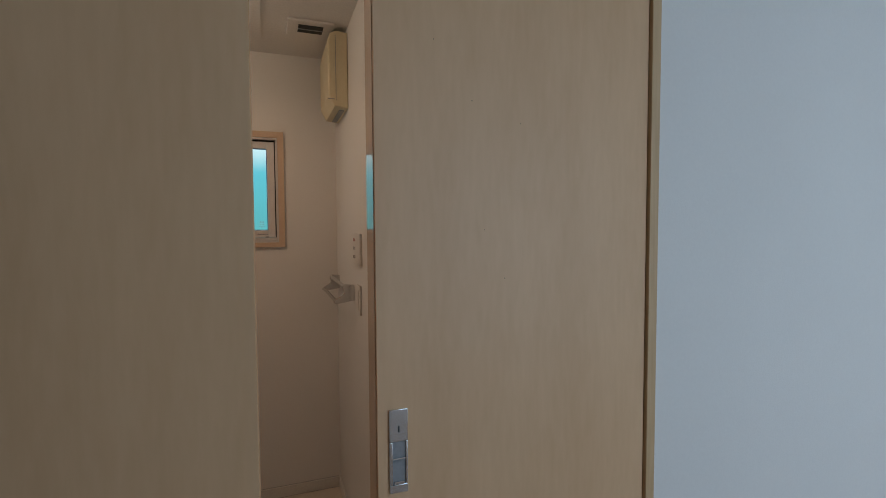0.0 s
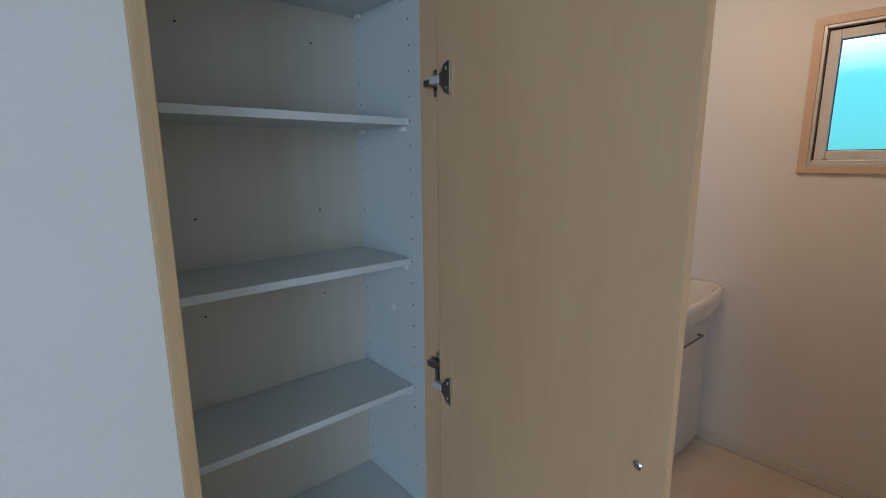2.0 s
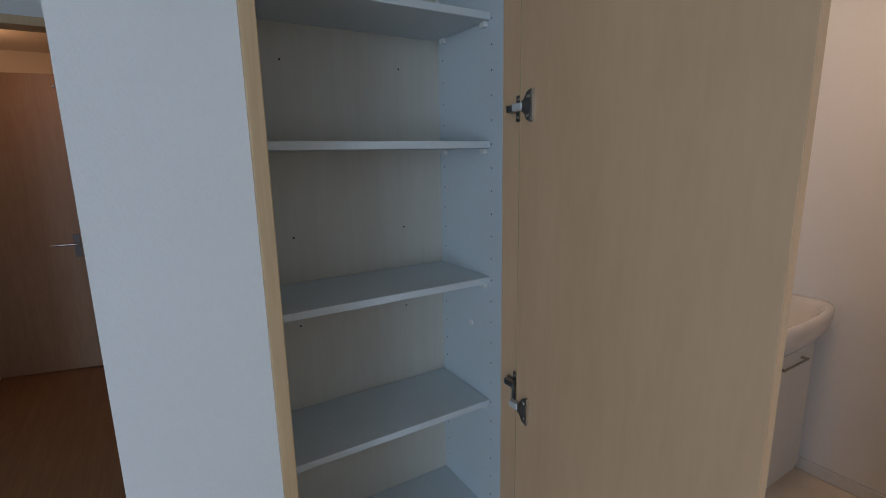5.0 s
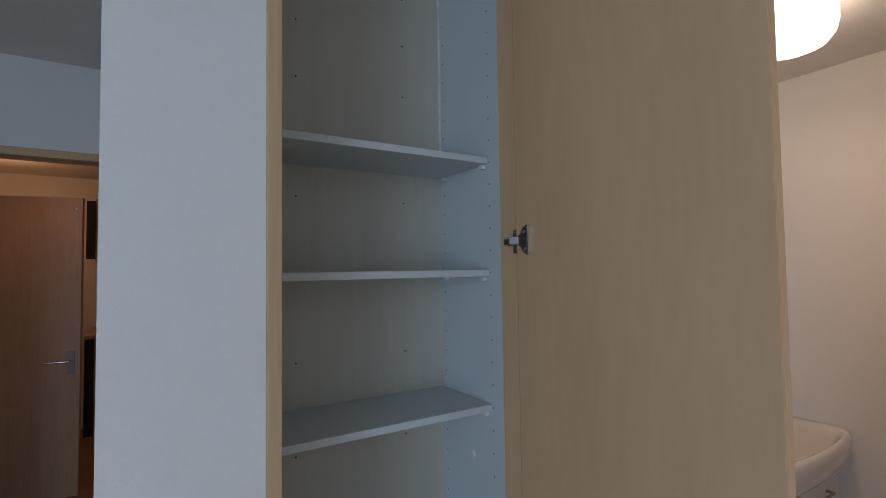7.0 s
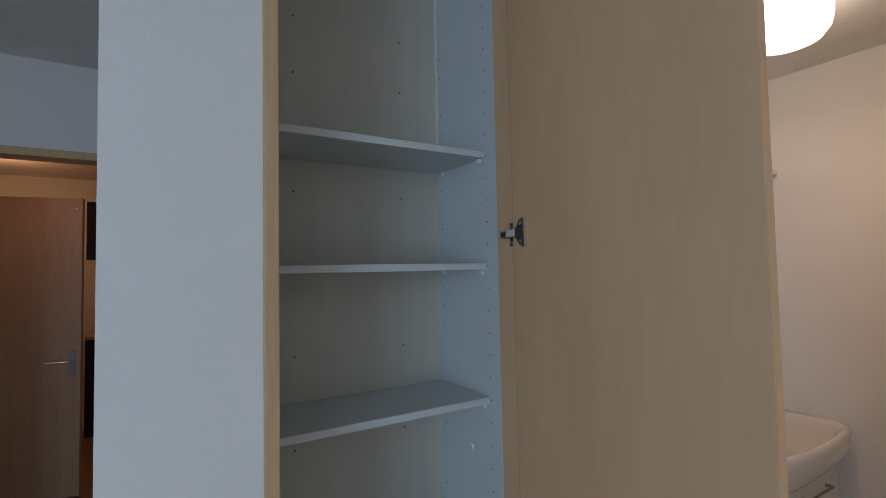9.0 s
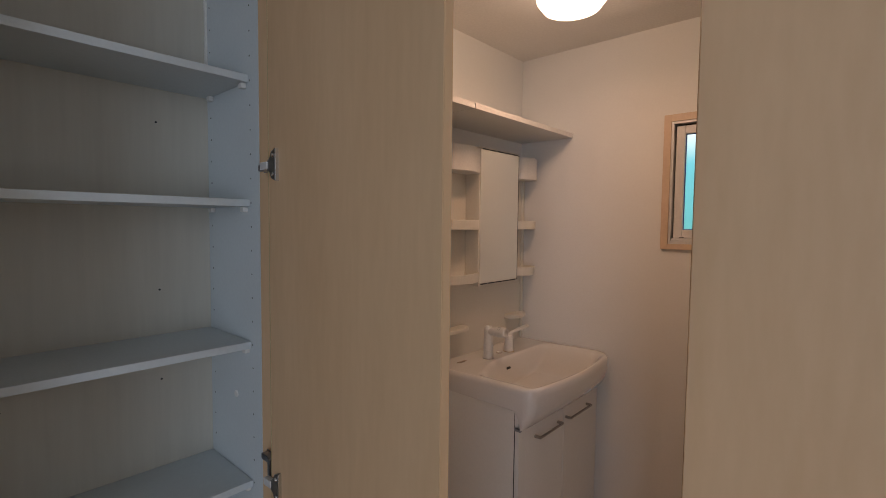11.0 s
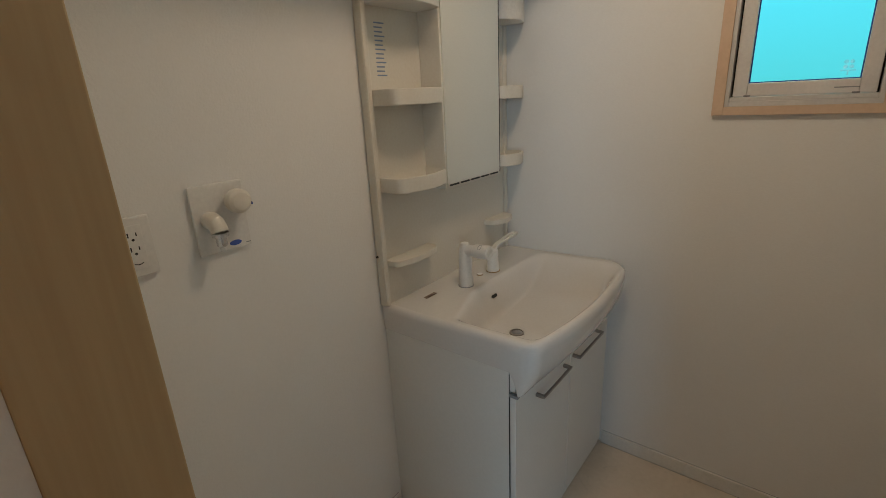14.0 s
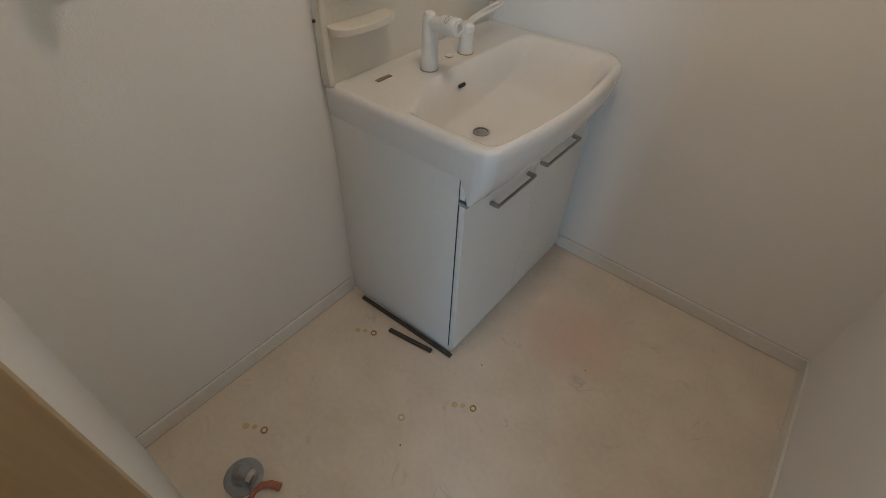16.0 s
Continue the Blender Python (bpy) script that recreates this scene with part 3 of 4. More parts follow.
def build_cupboard():
    c = thing("cupboard", (-1.046, 0.508, 0), "built-in shelved cupboard with pale grey shelves and open door", "cupboard")
    north = part("side_panel", box(CX0, CY1 - 0.001, 0.02, CX1, CY1 + 0.017, 2.296), MELAMINE, c, "pale blue-grey side panel")
    south = part("side_panel", box(CX0, CY0 - 0.017, 0.02, CX1, CY0 + 0.001, 2.296), MELAMINE, c, "pale blue-grey side panel")
    back = part("back_panel", box(CX0 - 0.004, CY0 - 0.017, 0.0, CX0 + 0.014, CY1 + 0.017, 2.296), LINER, c, "cream back panel with pin holes")
    part("top_panel", box(CX0 + 0.014, CY0 + 0.001, 2.278, CX1, CY1 - 0.001, 2.296), MELAMINE, c)
    part("corner_seal", box(CX0 + 0.0142, CY1 - 0.007, 1.76, CX0 + 0.022, CY1 - 0.0012, 2.277, 0.001), WHITE, c)
    fx = -0.950
    for z in (1.752, 1.480, 1.160, 0.838, 0.516, 0.20):
        part("shelf", box(CX0 + 0.0145, CY0 + 0.002, z - 0.016, fx, CY1 - 0.002, z, 0.0012), MELAMINE, c, "pale grey melamine shelf")
        for x in (fx - 0.018, CX0 + 0.045):
            for y, s in ((CY1 - 0.0012, -1), (CY0 + 0.0012, 1)):
                part("shelf_peg", boxes((x - 0.008, min(y, y + s * 0.012), z - 0.028, x + 0.008, max(y, y + s * 0.012), z - 0.0165), bevel=0.002), WHITE, c)
    bm = bmesh.new()
    for k in range(36):
        z = 0.30 + 0.0533 * k
        for x in (fx + 0.004, CX0 + 0.034):
            turned([(0.0021, 0), (0.0019, -0.0004)], (x, CY1 - 0.0011, z), "y", 8, bm)
    tagged(part("peg_holes", bm, BLACK, north), kind="stuff")
    bm = bmesh.new()
    for z in (2.22, 2.09, 1.95, 1.66, 1.267, 1.051, 0.70):
        for y in (0.372, 0.658):
            turned([(0.0026, 0), (0.0022, 0.0004)], (CX0 + 0.0141, y, z), "x", 8, bm)
    tagged(part("pin_holes", bm, BLACK, back), kind="stuff")
    part("knob_plug", turned([(0.009, 0), (0.007, -0.003)], (-1.03, CY1 - 0.0012, 1.02), "y", 14), WHITE, north)
    # door, open about a right angle, its inner face to the south
    door = part("door", leaf_board((-0.820, 0.7515), (-0.303, 0.695), 0.015, 0.012, 2.30), VENEER, c, "pale maple laminate cupboard door standing open")
    part("edge_band", leaf_board((-0.3028, 0.6965), (-0.3018, 0.6964), 0.0125, 0.013, 2.299), VENEER, door, "maple edge band")
    # shade of the door's seam, put in as a thin darker strip
    part("hinge_joint_shade", box(-0.8212, 0.7503, 0.013, -0.8201, 0.7514, 2.299), LINING, door, "thin dark strip for the shade in the joint beside the door")
    for z, lift in ((0.898, 0.034), (1.541, 0.0), (2.15, 0.0), (0.25, 0.0)):
        concealed_hinge(z, door, lift)
    for z in (0.976, 0.856):
        part("bolt", turned([(0.0065, 0), (0.0065, -0.002), (0.004, -0.0035)], (-0.341, 0.6988, z), "y", 14), CHROME, door, "small steel handle bolt")
    return c


build_cupboard()


# ---- vanity ----
VY0, VY1 = 1.776, 2.503
MY0 = 1.764
VXB = LX + 0.001


def front_x(y):
    s = (y - (VY0 + VY1) / 2) / ((VY1 - VY0) / 2)
    x = -0.822 + 0.040 * (1 - s * s)
    for d, r in ((y - VY0, 0.035), (VY1 - y, 0.075)):
        if d < r:
            x -= r - math.sqrt(max(0.0, r * r - (r - d) ** 2))
    return x


def basin_height(x, y):
    """Flat deck at the back and left, a bowl that is deep round the drain and rises gently to the right."""
    def rise(d, w):
        u = max(0.0, min(1.0, d / w))
        return u * u * (3 - 2 * u)

    ease = rise(y - 1.79, 0.25)
    back = x - (-1.100 - 0.070 * ease)
    front = front_x(y) - 0.016 - x
    left, right = y - (VY0 + 0.026), VY1 - 0.024 - y
    fall = 0.120 - 0.030 * max(0.0, (y - 2.06) / 0.4) + 0.008 * rise(0.25 - math.hypot(x + 1.018, y - 2.036), 0.25)
    return -fall * rise(back, 0.055) * rise(front, 0.060) * rise(left, 0.060) * rise(right, 0.20) ** 0.8


def build_basin_mesh():
    bm = bmesh.new()
    nu, nv = 96, 84
    top = 0.812
    ys = [VY0 + (VY1 - VY0) * (0.5 - 0.5 * math.cos(math.pi * i / nu)) * 0.5 + (VY1 - VY0) * i / nu * 0.5 for i in range(nu + 1)]
    grid = []
    for y in ys:
        fx = front_x(y)
        row = []
        for j in range(nv + 1):
            x = VXB + (fx - VXB) * j / nv
            edge = min(y - VY0, fx - x)
            lip = -0.012 * max(0.0, 1 - edge / 0.012) ** 2
            row.append(bm.verts.new((x, y, top - 0.009 * max(0.0, min(1.0, (-0.9 - x) / 0.3)) + lip + basin_height(x, y))))
        grid.append(row)
    for i in range(nu):
        for j in range(nv):
            bm.faces.new((grid[i][j], grid[i][j + 1], grid[i + 1][j + 1], grid[i + 1][j]))
    rim = [grid[0][j] for j in range(nv + 1)] + [grid[i][nv] for i in range(1, nu + 1)] + [grid[nu][j] for j in range(nv - 1, -1, -1)]
    last = rim
    for k in range(1, 8):
        f = k / 7
        nxt = []
        for v in rim:
            x, y, z = v.co
            front = max(0.0, min(1.0, (x + 0.893) / 0.016))
            bottom = 0.716 - 0.066 * front
            inx = x - front * (x + 0.868) * (f ** 3.0) * 0.80
            nxt.append(bm.verts.new((inx, y - 0.0015 * math.sin(f * 3.1), z + (bottom - z) * f)))
        for a, b, c, d in zip(last, last[1:], nxt[1:], nxt):
            bm.faces.new((a, d, c, b))
        last = nxt
    bmesh.ops.recalc_face_normals(bm, faces=bm.faces)
    return bm


def bar_handle(y0, y1, z, x):
    return boxes((x + 0.022, y0, z - 0.004, x + 0.029, y1, z + 0.004), (x, y0, z - 0.005, x + 0.022, y0 + 0.010, z + 0.005), (x, y1 - 0.010, z - 0.005, x + 0.022, y1, z + 0.005), bevel=0.001)


def build_vanity():
    v = thing("washbasin_vanity", (-1.11, 2.14, 0), "white washbasin vanity with ceramic basin and two doors", "vanity")
    part("body", boxes((VXB, VY0 + 0.002, 0.0, -0.896, VY0 + 0.018, 0.7145), (VXB, VY0 + 0.018, 0.0, -0.896, VY1, 0.655), bevel=0.001), LACQUER, v, "white lacquered carcass")
    dz0, dz1, dx = 0.035, 0.648, -0.876
    mid = (VY0 + VY1) / 2
    for y0, y1, h0, h1 in ((VY0 + 0.0032, mid - 0.002, 1.893, 2.088), (mid + 0.002, VY1 - 0.022, 2.152, 2.366)):
        d = part("door", box(-0.8945, y0, dz0, dx, y1, dz1, 0.002), LACQUER, v, "glossy white vanity door")
        part("handle", bar_handle(h0, h1, 0.585, dx), HANDLE, d, "slim metal bar handle")
    # grey strip laid in the open gap as its shade
    part("door_gap_shade", box(-0.8957, mid - 0.0019, 0.036, -0.8947, mid + 0.0019, 0.647), GREYP, v, "thin grey strip for the shade in the gap between the doors")
    part("filler", box(-0.8945, VY0 + 0.0036, 0.6565, -0.879, VY0 + 0.05, 0.712), LACQUER, v)
    part("plinth", box(-0.8955, VY0 + 0.004, 0.0, -0.888, VY1 - 0.02, 0.034), LACQUER, v)
    part("corner_clip", boxes((-0.896, VY0 - 0.001, 0.640, -0.868, VY0 + 0.012, 0.649), bevel=0.001), GREYP, v, "small grey corner clip")
    # black strips stand in for the shade in the corner seam
    part("side_gap_shade", boxes((-0.8958, VY0 + 0.0005, 0.04, -0.8940, VY0 + 0.0030, 0.640), (-0.8958, VY0 + 0.0012, 0.650, -0.8948, VY0 + 0.0030, 0.708)), BLACK, v)
    basin = part("basin", build_basin_mesh(), CERAMIC, v, "glossy white ceramic basin with rounded front")
    basin.data.set_sharp_from_angle(angle=radians(60))
    dx_, dy_ = -1.018, 2.036
    zz = 0.812 - 0.0036 + basin_height(dx_, dy_)
    part("drain", turned([(0.024, 0.0), (0.024, 0.004), (0.019, 0.005), (0.018, 0.002)], (dx_, dy_, zz)), HANDLE, basin, "dull metal drain ring")
    part("drain_plug", turned([(0.0165, 0.0), (0.0165, 0.003), (0.010, 0.006), (0.003, 0.0065)], (dx_, dy_, zz)), GREYP, basin)
    ox, oy = -1.146, 2.099
    oz = 0.807 + basin_height(ox, oy)
    ov = slab([(p + 0, q) for p, q in arc(-0.010, 0, 0.0055, 90, 270) + arc(0.010, 0, 0.0055, -90, 90)], 0, 0.002)
    ov.transform(Matrix.Translation((ox + 0.004, oy, oz)) @ pose(0, 0, 0, 0, 62, 0) @ pose(0, 0, 0, 0, 0, 90))
    part("overflow", ov, BLACK, basin, "dark overflow slot")
    part("soap_dish_mark", boxes((-1.272, 1.880, 0.8035, -1.258, 1.932, 0.8052), bevel=0.0005), SLOT, basin, "stained rectangular slot")
    # tap: a column that bends forward over the bowl, and a lever base beside it
    sp = part("spout", turned([(0.0255, 0.0), (0.0245, 0.004), (0.0230, 0.05), (0.0215, 0.105), (0.0212, 0.125), (0.0190, 0.143), (0.0135, 0.154), (0.005, 0.158)], (-1.217, 2.040, 0.800), steps=28), WHITE, v, "white tap column rounded at the top")
    part("column_ring", turned([(0.0265, 0.0), (0.0265, 0.002)], (-1.217, 2.040, 0.8035)), GREYP, sp)
    way = Matrix.Translation((-1.212, 2.040, 0.930)) @ pose(0, 0, 0, 0, 84, -6)
    hd = turned([(0.0175, 0.0), (0.0185, 0.030), (0.0200, 0.040), (0.0228, 0.044), (0.0236, 0.070), (0.0230, 0.094), (0.0205, 0.100), (0.012, 0.101)], (0, 0, 0), "z", 28)
    hd.transform(way)
    part("spout_head", hd, WHITE, sp, "white pull-out tap head")
    ring = turned([(0.0125, 0.0), (0.0125, 0.0012), (0.0110, 0.0012), (0.0110, 0.0)], (0, 0, 0), "z", 24)
    ring.transform(way @ pose(0, 0, 0.1012))
    part("head_print", ring, WHITE, sp)
    oval = bmesh.new()
    tube([(-0.0248, 0.010 * math.cos(radians(a)), 0.074 + 0.006 * math.sin(radians(a))) for a in range(0, 361, 24)], 0.0006, 6, oval)
    oval.transform(way @ pose(0, 0, 0, 0, 0, 40))
    part("head_mark", oval, GREYP, sp, "thin grey printed oval")
    base = part("lever_base", turned([(0.0235, 0.0), (0.0235, 0.006), (0.0215, 0.03), (0.0205, 0.062), (0.0215, 0.064), (0.0205, 0.080), (0.013, 0.090), (0.004, 0.092)], (-1.215, 2.207, 0.802)), WHITE, v, "white tap base")
    part("base_ring", turned([(0.0255, 0.0), (0.0255, 0.002)], (-1.215, 2.207, 0.8035)), BRASS, base)
    loop = [(-1.212, 2.215, 0.884), (-1.222, 2.260, 0.888), (-1.226, 2.330, 0.890), (-1.228, 2.395, 0.892), (-1.232, 2.412, 0.892), (-1.241, 2.418, 0.892), (-1.249, 2.410, 0.892), (-1.250, 2.390, 0.891), (-1.246, 2.330, 0.888), (-1.236, 2.260, 0.885), (-1.222, 2.215, 0.882)]
    part("lever", tube(loop, 0.006, 12), WHITE, base, "white loop lever")
    part("seal_ring", turned([(0.010, 0.0), (0.010, 0.002), (0.006, 0.003)], (-1.232, 2.147, 0.8045)), WHITE, v, "small white cap")
    part("cap_ring", turned([(0.0118, 0.0), (0.0118, 0.0012)], (-1.232, 2.147, 0.8040)), BRASS, v)
    return v


build_vanity()


def tray(y0, y1, z0, z1, xb, xf, bow=0.0, hollow=True):
    """A shallow bowed tray with rounded front corners and a raised lip."""
    r = 0.030
    n = 10
    pts = [(xb, y0)] + arc(xf - r, y0 + r, r, -90, 0, 5)
    pts += [(xf + bow * math.sin(math.pi * i / n), y0 + r + (y1 - y0 - 2 * r) * i / n) for i in range(1, n)]
    pts += arc(xf - r, y1 - r, r, 0, 90, 5) + [(xb, y1)]
    bm = slab(pts, z0, z1, 0.003)
    if not hollow:
        return bm
    f = max((g for g in bm.faces if g.normal.z > 0.9), key=lambda g: g.calc_area())
    r2 = bmesh.ops.inset_region(bm, faces=[f], thickness=0.006, depth=0.0)
    for v in f.verts:
        v.co.z -= (z1 - z0) * 0.55
    return bm


def build_mirror_cabinet():
    m = thing("mirror_cabinet", (-1.31, 2.14, 0.803), "cream washbasin mirror cabinet with curved open side shelves", "mirror cabinet")
    part("back_panel", boxes((VXB, MY0 + 0.002, 0.8015, -1.334, VY1 - 0.002, 1.772), bevel=0.004), PLASTIC, m, "cream plastic back panel")
    for y0, y1 in ((MY0 + 0.001, MY0 + 0.022), (VY1 - 0.022, VY1 - 0.001)):
        part("side_rim", boxes((VXB + 0.002, y0, 0.8015, -1.322, y1, 1.771), bevel=0.007), PLASTIC, m)
    core = part("core", boxes((-1.3345, 2.001, 1.138, -1.2535, 2.331, 1.784), bevel=0.003), PLASTIC, m, "cream mirror housing")
    part("mirror", box(-1.2534, 2.006, 1.152, -1.2490, 2.318, 1.770), MIRROR, core, "tall rectangular mirror")
    bm = bmesh.new()
    for z in (1.148, 1.774):
        for k in range(5):
            y = 2.020 + 0.060 * k
            add_box(bm, -1.2534, y, z - 0.0022, -1.2484, y + 0.046, z + 0.0022)
    add_box(bm, -1.2534, 2.3184, 1.150, -1.2484, 2.3214, 1.772)
    part("vent_slits", bm, BLACK, core, "thin dark slits round the mirror")
    for y0, y1 in ((MY0 + 0.017, 1.999), (2.333, VY1 - 0.012)):
        part("top_box", tray(y0, y1, 1.658, 1.770, -1.3345, -1.232, 0.016), WHITE, m, "white curved lamp box")
        for z in (1.402, 1.162):
            part("tray", tray(y0, y1, z, z + 0.044, -1.3345, -1.235, 0.016), PLASTIC, m, "cream curved shelf tray")
        part("lower_tray", tray(y0 + 0.002, y1 - 0.012, 0.932, 0.952, -1.3345, -1.278, 0.010, False), PLASTIC, m, "white lower tray")
    part("side_hook", turned([(0.004, 0), (0.003, -0.006)], (-1.345, MY0 + 0.001, 0.965), "y", 10), BLACK, m)
    # pale printed sticker with unreadable lines
    st = part("sticker", box(-1.3348, 1.815, 1.470, -1.3340, 1.868, 1.630), LACQUER, m, "pale blue printed notice")
    bm = bmesh.new()
    for k in range(13):
        z = 1.620 - 0.0112 * k
        add_box(bm, -1.3339, 1.819, z - 0.0036, -1.3334, 1.858 - 0.010 * abs(math.sin(k * 2.1)), z)
    part("sticker_print", bm, PALEBLUE, st)
    return m


build_mirror_cabinet()


# ---- wall shelves ----
for y0, y1 in ((SY + 0.002, 1.704), (1.708, NY - 0.003)):
    ws = thing("wall_shelf", (-1.2, (y0 + y1) / 2, 1.868), "white board shelf fixed high on the washroom wall", "shelf", "wall shelf boards")
    part("board", box(LX + 0.001, y0, 1.868, -1.0542, y1, 1.887, 0.001), LACQUER, ws)
    part("front_edge", box(-1.0540, y0, 1.8665, -1.0500, y1, 1.8885, 0.0012), WHITE, ws, "rounded white front edge")
    # added grey sheet that draws the seam between boards as dark
    part("seam_shade", box(LX + 0.003, y0 - 0.0012, 1.869, -1.0545, y0 - 0.0002, 1.886), GREYP, ws, "thin grey sheet darkening the seam at the board end")


for y in (1.717, 1.03):
    b = thing("shelf_bracket", (LX, y, 1.83), "small grey metal bracket under the shelf", "bracket", "shelf brackets")
    part("plate", boxes((LX + 0.001, y - 0.009, 1.820, LX + 0.006, y + 0.009, 1.867), bevel=0.001), ALU, b)
    part("arm", boxes((LX + 0.006, y - 0.004, 1.857, LX + 0.035, y + 0.004, 1.867), bevel=0.001), ALU, b)
    bm = turned([(0.003, 0), (0.002, 0.001)], (LX + 0.006, y, 1.828), "x", 8)
    turned([(0.003, 0), (0.002, 0.001)], (LX + 0.006, y, 1.848), "x", 8, bm)
    part("screws", bm, BLACK, b)


# ---- wall fittings ----
def build_tap_panel():
    w = thing("washing_machine_tap", (LX, 1.318, 1.112), "white wall plate with washing machine tap and round knob", "tap")
    part("plate", boxes((LX + 0.001, 1.257, 1.113, LX + 0.010, 1.378, 1.266), bevel=0.004), WHITE, w)
    k = part("knob", turned([(0.012, 0.0), (0.014, 0.012), (0.025, 0.018), (0.027, 0.026), (0.026, 0.040), (0.019, 0.047), (0.006, 0.050)], (LX + 0.010, 1.345, 1.225), "x", 26), PLASTIC, w, "cream round tap knob")
    part("knob_mark", boxes((LX + 0.045, 1.3715, 1.213, LX + 0.050, 1.3728, 1.219)), BLUE, k)
    sp = part("spout", tube([(LX + 0.010, 1.290, 1.190), (LX + 0.022, 1.290, 1.191), (LX + 0.036, 1.290, 1.186), (LX + 0.044, 1.290, 1.176), (LX + 0.047, 1.290, 1.168)], lambda s: 0.019 - 0.001 * s, 20), PLASTIC, w, "cream bent tap outlet")
    part("nozzle", turned([(0.0175, 0.0), (0.0175, -0.008), (0.011, -0.009), (0.011, -0.028), (0.008, -0.031)], (LX + 0.047, 1.290, 1.168)), CHROME, sp, "metal hose nipple")
    part("outlet_tip", turned([(0.006, 0.0), (0.006, -0.010)], (LX + 0.047, 1.290, 1.137)), WHITE, sp)
    ov = slab([(1.338 + 0.014 * math.cos(2 * math.pi * i / 20), 1.128 + 0.006 * math.sin(2 * math.pi * i / 20)) for i in range(20)], 0, 0.0008)
    ov.transform(Matrix(((0, 0, 1, LX + 0.0102), (1, 0, 0, 0), (0, 1, 0, 0), (0, 0, 0, 1))))
    part("oval_mark", ov, BLUE, w, "small blue oval mark")
    part("print_line", boxes((LX + 0.0102, 1.362, 1.1215, LX + 0.0108, 1.374, 1.1235)), GREYP, w)
    return w


build_tap_panel()


def build_outlet():
    o = thing("wall_outlet", (LX, 1.138, 1.112), "white double wall socket with earth terminal", "outlet")
    part("cover_plate", boxes((LX + 0.001, 1.106, 1.110, LX + 0.009, 1.176, 1.230), bevel=0.0035), WHITE, o)
    part("insert", boxes((LX + 0.009, 1.124, 1.126, LX + 0.0105, 1.158, 1.214), bevel=0.0006), WHITE, o)
    bm = bmesh.new()
    for z in (1.196, 1.168):
        add_box(bm, LX + 0.0104, 1.132, z - 0.0045, LX + 0.0109, 1.1342, z + 0.0045)
        add_box(bm, LX + 0.0104, 1.1465, z - 0.0035, LX + 0.0109, 1.1485, z + 0.0035)
        turned([(0.0028, 0), (0.0025, 0.0006)], (LX + 0.0104, 1.1405, z - 0.010), "x", 10, bm)
    part("slots", bm, BLACK, o, "dark socket slots")
    part("earth_cover", tube([(LX + 0.0112, 1.133, 1.139), (LX + 0.0112, 1.138, 1.1365), (LX + 0.0112, 1.144, 1.1365), (LX + 0.0112, 1.149, 1.139)], 0.0008, 6), BLACK, o)
    return o


build_outlet()


def build_towel_rail():
    t = thing("towel_rail", (RX, 2.20, 1.10), "double towel rail of satin metal and clear brackets", "towel rail")
    for y in (1.975, 2.425):
        pts = [(RX - 0.001, 1.108), (RX - 0.001, 1.176), (RX - 0.040, 1.180), (RX - 0.052, 1.166), (RX - 0.046, 1.140), (RX - 0.080, 1.118), (RX - 0.092, 1.104), (RX - 0.078, 1.096)]
        bm = slab(pts, 0, 0.016, 0.002)
        bm.transform(Matrix(((1, 0, 0, 0), (0, 0, -1, y + 0.008), (0, 1, 0, 0), (0, 0, 0, 1))))
        part("bracket", bm, CHROME, t, "satin metal bracket")
    part("upper_bar", tube([(RX - 0.042, 1.966, 1.168), (RX - 0.042, 2.434, 1.168)], 0.008, 14), CHROME, t)
    part("lower_bar", tube([(RX - 0.080, 1.966, 1.107), (RX - 0.080, 2.434, 1.107)], 0.008, 14), CHROME, t)
    return t


build_towel_rail()


def build_switches():
    s = thing("wall_switch_panel", (RX, 1.70, 1.28), "white control panel with small red and dark keys", "switch")
    part("plate", boxes((RX - 0.012, 1.78, 1.27, RX - 0.001, 1.92, 1.40), bevel=0.003), WHITE, s)
    for k in range(6):
        y, z = 1.905 - 0.028 * (k // 3), 1.375 - 0.035 * (k % 3)
        part("key", boxes((RX - 0.0135, y - 0.006, z - 0.007, RX - 0.0122, y + 0.006, z + 0.005), bevel=0.001), (RED, GREYP, BLACK)[k % 3], s)
    p = thing("light_switch", (RX, 1.79, 1.07), "white wall switch plate", "switch")
    part("plate", boxes((RX - 0.009, 1.80, 1.07, RX - 0.001, 1.87, 1.19), bevel=0.003), WHITE, p)
    part("rocker", boxes((RX - 0.012, 1.818, 1.09, RX - 0.0092, 1.852, 1.17), bevel=0.001), WHITE, p)


build_switches()


def build_heater():
    h = thing("wall_heater", (RX, 2.15, 1.95), "yellowed white box heater high on the washroom wall", "heater")
    pts = [(RX - 0.001, 1.955), (RX - 0.001, 2.285), (RX - 0.050, 2.290), (RX - 0.078, 2.275), (RX - 0.086, 2.235), (RX - 0.086, 2.010), (RX - 0.060, 1.962)]
    bm = slab(pts, 0, 0.33, 0.006)
    bm.transform(Matrix(((1, 0, 0, 0), (0, 0, -1, 2.39), (0, 1, 0, 0), (0, 0, 0, 1))))
    part("casing", bm, YELLOWED, h)
    part("seam", boxes((RX - 0.0885, 2.0586, 1.99, RX - 0.060, 2.0598, 1.993), (RX - 0.055, 2.0586, 1.985, RX - 0.053, 2.0598, 2.27)), GREYP, h, "dark casing seam")
    part("grille", boxes((RX - 0.036, 2.10, 1.951, RX - 0.014, 2.35, 1.9545)), GREYP, h, "dark outlet grille")


build_heater()

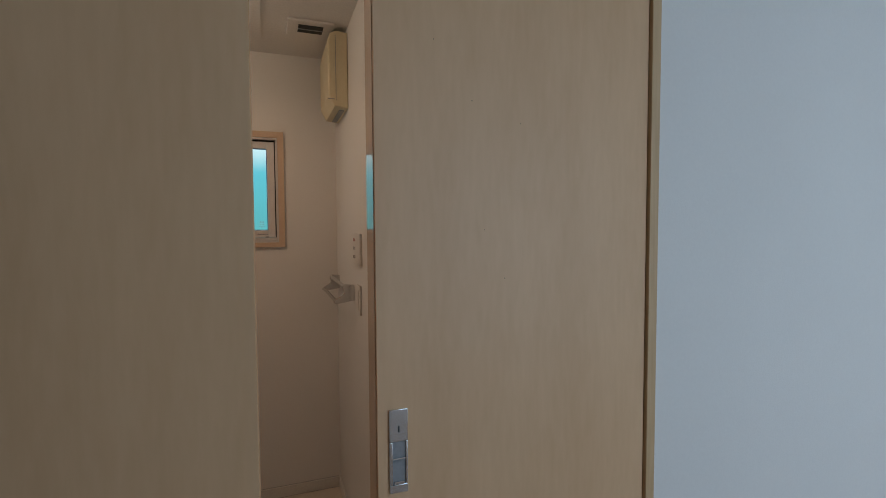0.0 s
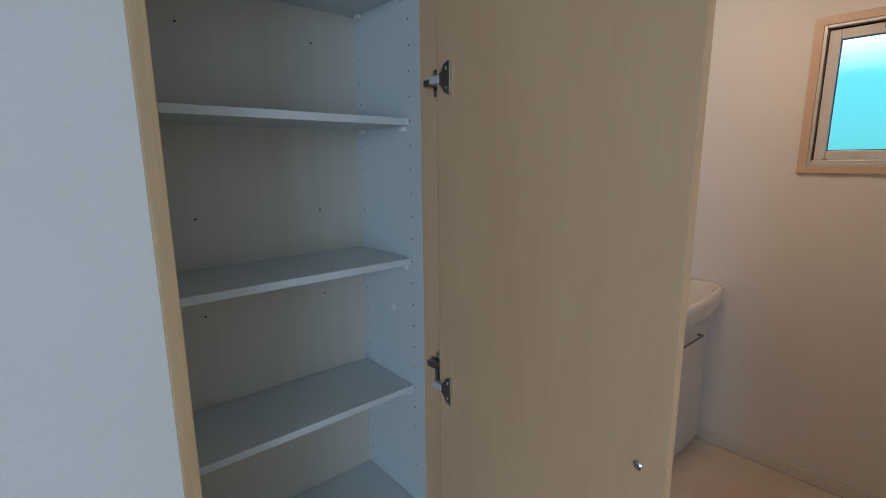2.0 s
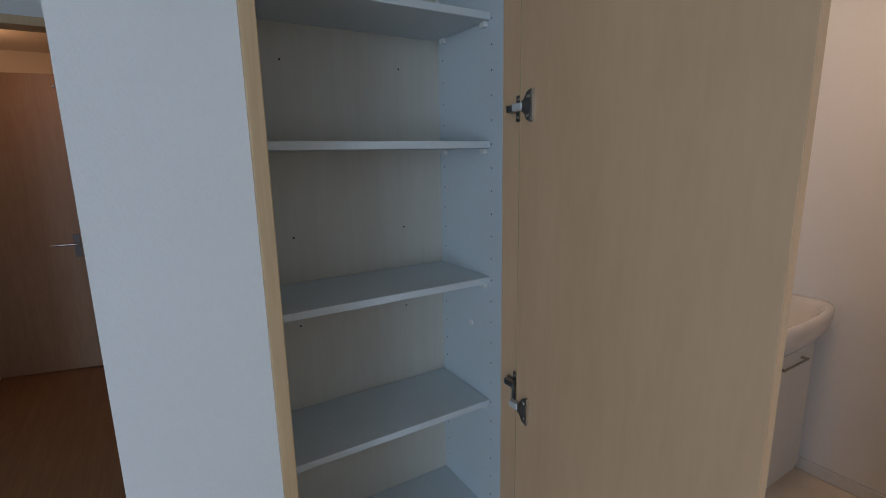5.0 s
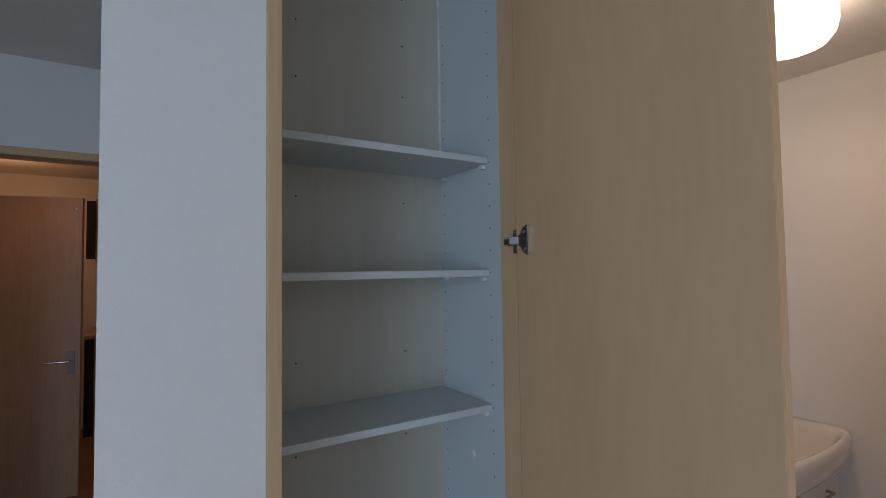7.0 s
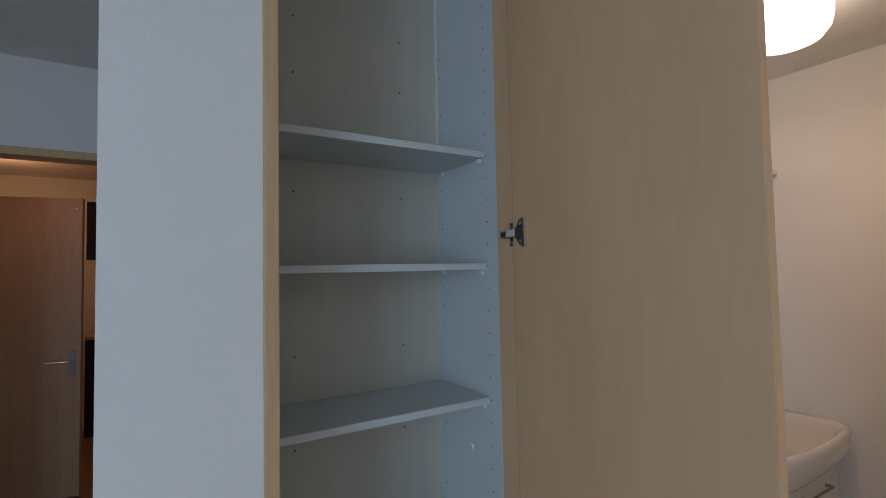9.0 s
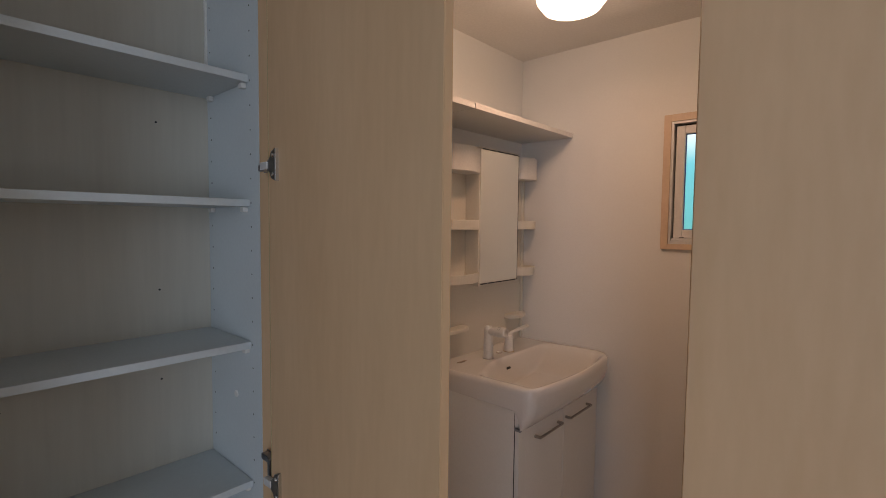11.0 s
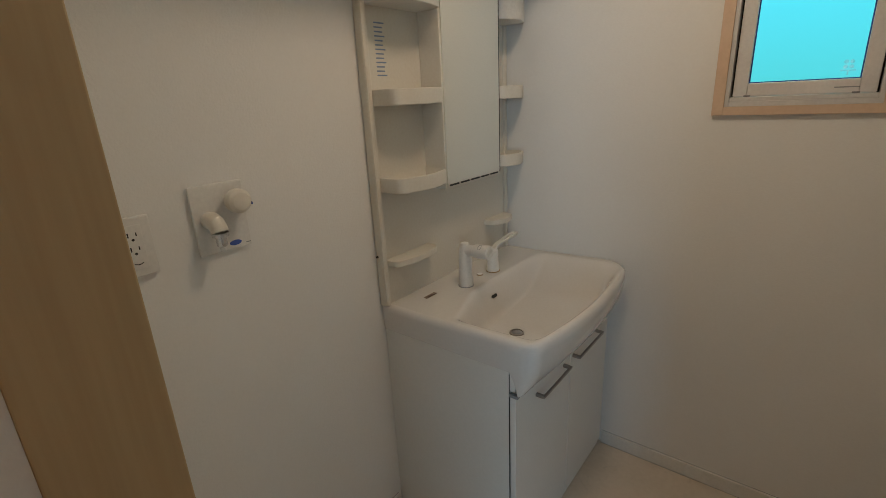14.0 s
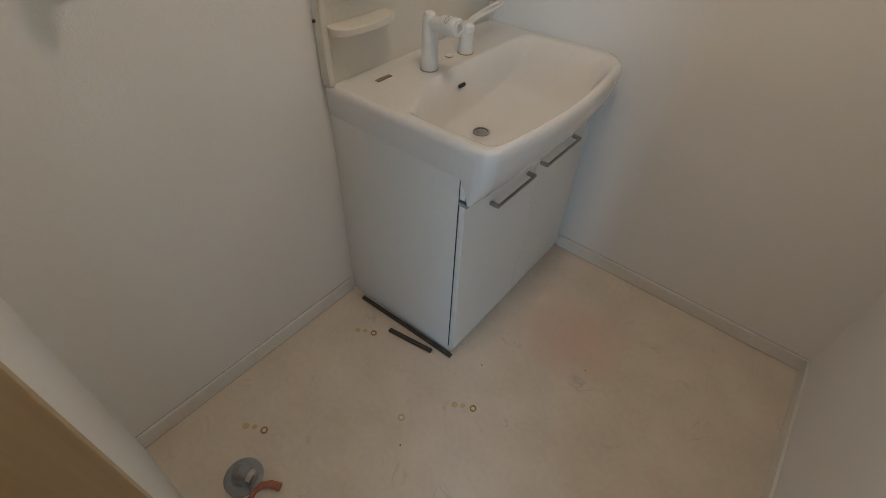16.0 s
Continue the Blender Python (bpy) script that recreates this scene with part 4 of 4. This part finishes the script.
# ---- ceiling fittings ----
cl = thing("ceiling_lamp", (-0.712, 1.80, CH), "lit white drum ceiling lamp with rounded shade", "ceiling lamp")
part("base", turned([(0.10, 0.0), (0.10, -0.022)], (-0.712, 1.80, CH - 0.0005)), WHITE, cl)
sh = part("shade", turned([(0.120, -0.0225), (0.124, -0.04), (0.124, -0.085), (0.117, -0.115), (0.096, -0.142), (0.06, -0.156), (0.02, -0.160)], (-0.712, 1.80, CH), steps=40), LAMPGLOW, cl, "glowing white glass shade")
sh.visible_shadow = False
cv = thing("ceiling_vent", (-0.085, 2.11, CH), "square white ceiling vent with a dark slot", "vent")
part("frame", boxes((-0.185, 2.035, CH - 0.012, 0.010, 2.200, CH - 0.0005), bevel=0.003), CEIL, cv)
part("slot", boxes((-0.140, 2.070, CH - 0.0150, -0.035, 2.150, CH - 0.0122), bevel=0.001), BLACK, cv, "dark vent slot")
part("slat", boxes((-0.138, 2.105, CH - 0.0175, -0.037, 2.112, CH - 0.0152)), GREYP, cv)
hatch = thing("ceiling_hatch", (-0.45, 2.15, CH), "flush white ceiling access panel", "hatch")
part("panel", boxes((-0.75, 1.89, CH - 0.006, -0.29, 2.30, CH - 0.0005), bevel=0.002), CEIL, hatch)


# ---- washroom floor ----
def build_floor_drain():
    d = thing("floor_drain", (-1.06, 1.10, 0), "grey round washing machine drain trap on the floor", "drain")
    part("flange", turned([(0.052, 0.0005), (0.052, 0.006), (0.044, 0.010), (0.030, 0.012), (0.026, 0.020), (0.024, 0.030)], (-1.065, 1.100, 0)), GREYP, d)
    el = part("elbow", tube([(-1.070, 1.100, 0.020), (-1.066, 1.102, 0.036), (-1.055, 1.106, 0.046), (-1.040, 1.110, 0.048), (-1.020, 1.115, 0.046)], lambda s: 0.024 - 0.006 * s, 18), GREYP, d, "grey plastic elbow")
    part("collar", tube([(-1.032, 1.112, 0.048), (-1.028, 1.113, 0.048), (-1.020, 1.115, 0.047)], 0.020, 18), CHROME, el)
    h = thing("hose_piece", (-0.99, 1.12, 0), "short rust-red flattened hose end lying on the floor", "hose")
    part("body", tube([(-1.000, 1.075, 0.010), (-1.008, 1.098, 0.012), (-1.004, 1.120, 0.013), (-0.988, 1.136, 0.013), (-0.965, 1.146, 0.012)], lambda s: 0.006 + 0.006 * s, 12), COPPER, h)


build_floor_drain()


def strip(p0, p1, w, h):
    bm = leaf_board(p0, p1, w, 0.0005, h)
    return bm


tagged(mesh_object("rubber_strip", strip((-0.874, 1.7625), (-1.282, 1.7500), -0.013, 0.012), RUBBER), "long dark rubber strip lying against the vanity", "strip", "rubber strips")
tagged(mesh_object("rubber_strip", strip((-0.936, 1.7340), (-1.104, 1.7060), -0.014, 0.012), RUBBER), "short dark rubber strip lying on the floor", "strip", "rubber strips")


def floor_ring(x, y, mat, label):
    bm = turned([(0.0108, 0.0003), (0.0108, 0.0020), (0.0066, 0.0024), (0.0064, 0.0010), (0.0004, 0.0008)], (x, y, 0), steps=20)
    ring = tagged(mesh_object("floor_ring", bm, mat), label, "ring", "rings on the floor")
    part("pale_centre", turned([(0.0056, 0.0009), (0.0052, 0.0014), (0.0010, 0.0014)], (x, y, 0), steps=16), PLASTIC, ring, "pale worn centre")


for x, y in ((-1.135, 1.215), (-0.706, 1.669), (-1.140, 1.669)):
    floor_ring(x, y, BRASS, "small rusty ring mark on the vinyl floor")
    for dx, dy, r in ((-0.030, -0.012, 0.008), (-0.052, -0.027, 0.010)):
        tagged(mesh_object("rust_stain", turned([(r, 0.0002), (r * 0.8, 0.0008)], (x + dx, y + dy, 0), steps=14), STAIN), "faint rust stain on the vinyl floor", "stain", "rust stains")
floor_ring(-0.855, 1.504, STAIN, "small pale plastic ring on the vinyl floor")
for x, y in ((-0.776, 1.811), (-0.50, 2.02), (-0.80, 1.44)):
    tagged(mesh_object("crumb", turned([(0.002, 0.0003), (0.0026, 0.0012), (0.001, 0.002)], (x, y, 0), steps=7), RUBBER), "tiny dark crumb on the vinyl floor", "crumb", "crumbs")
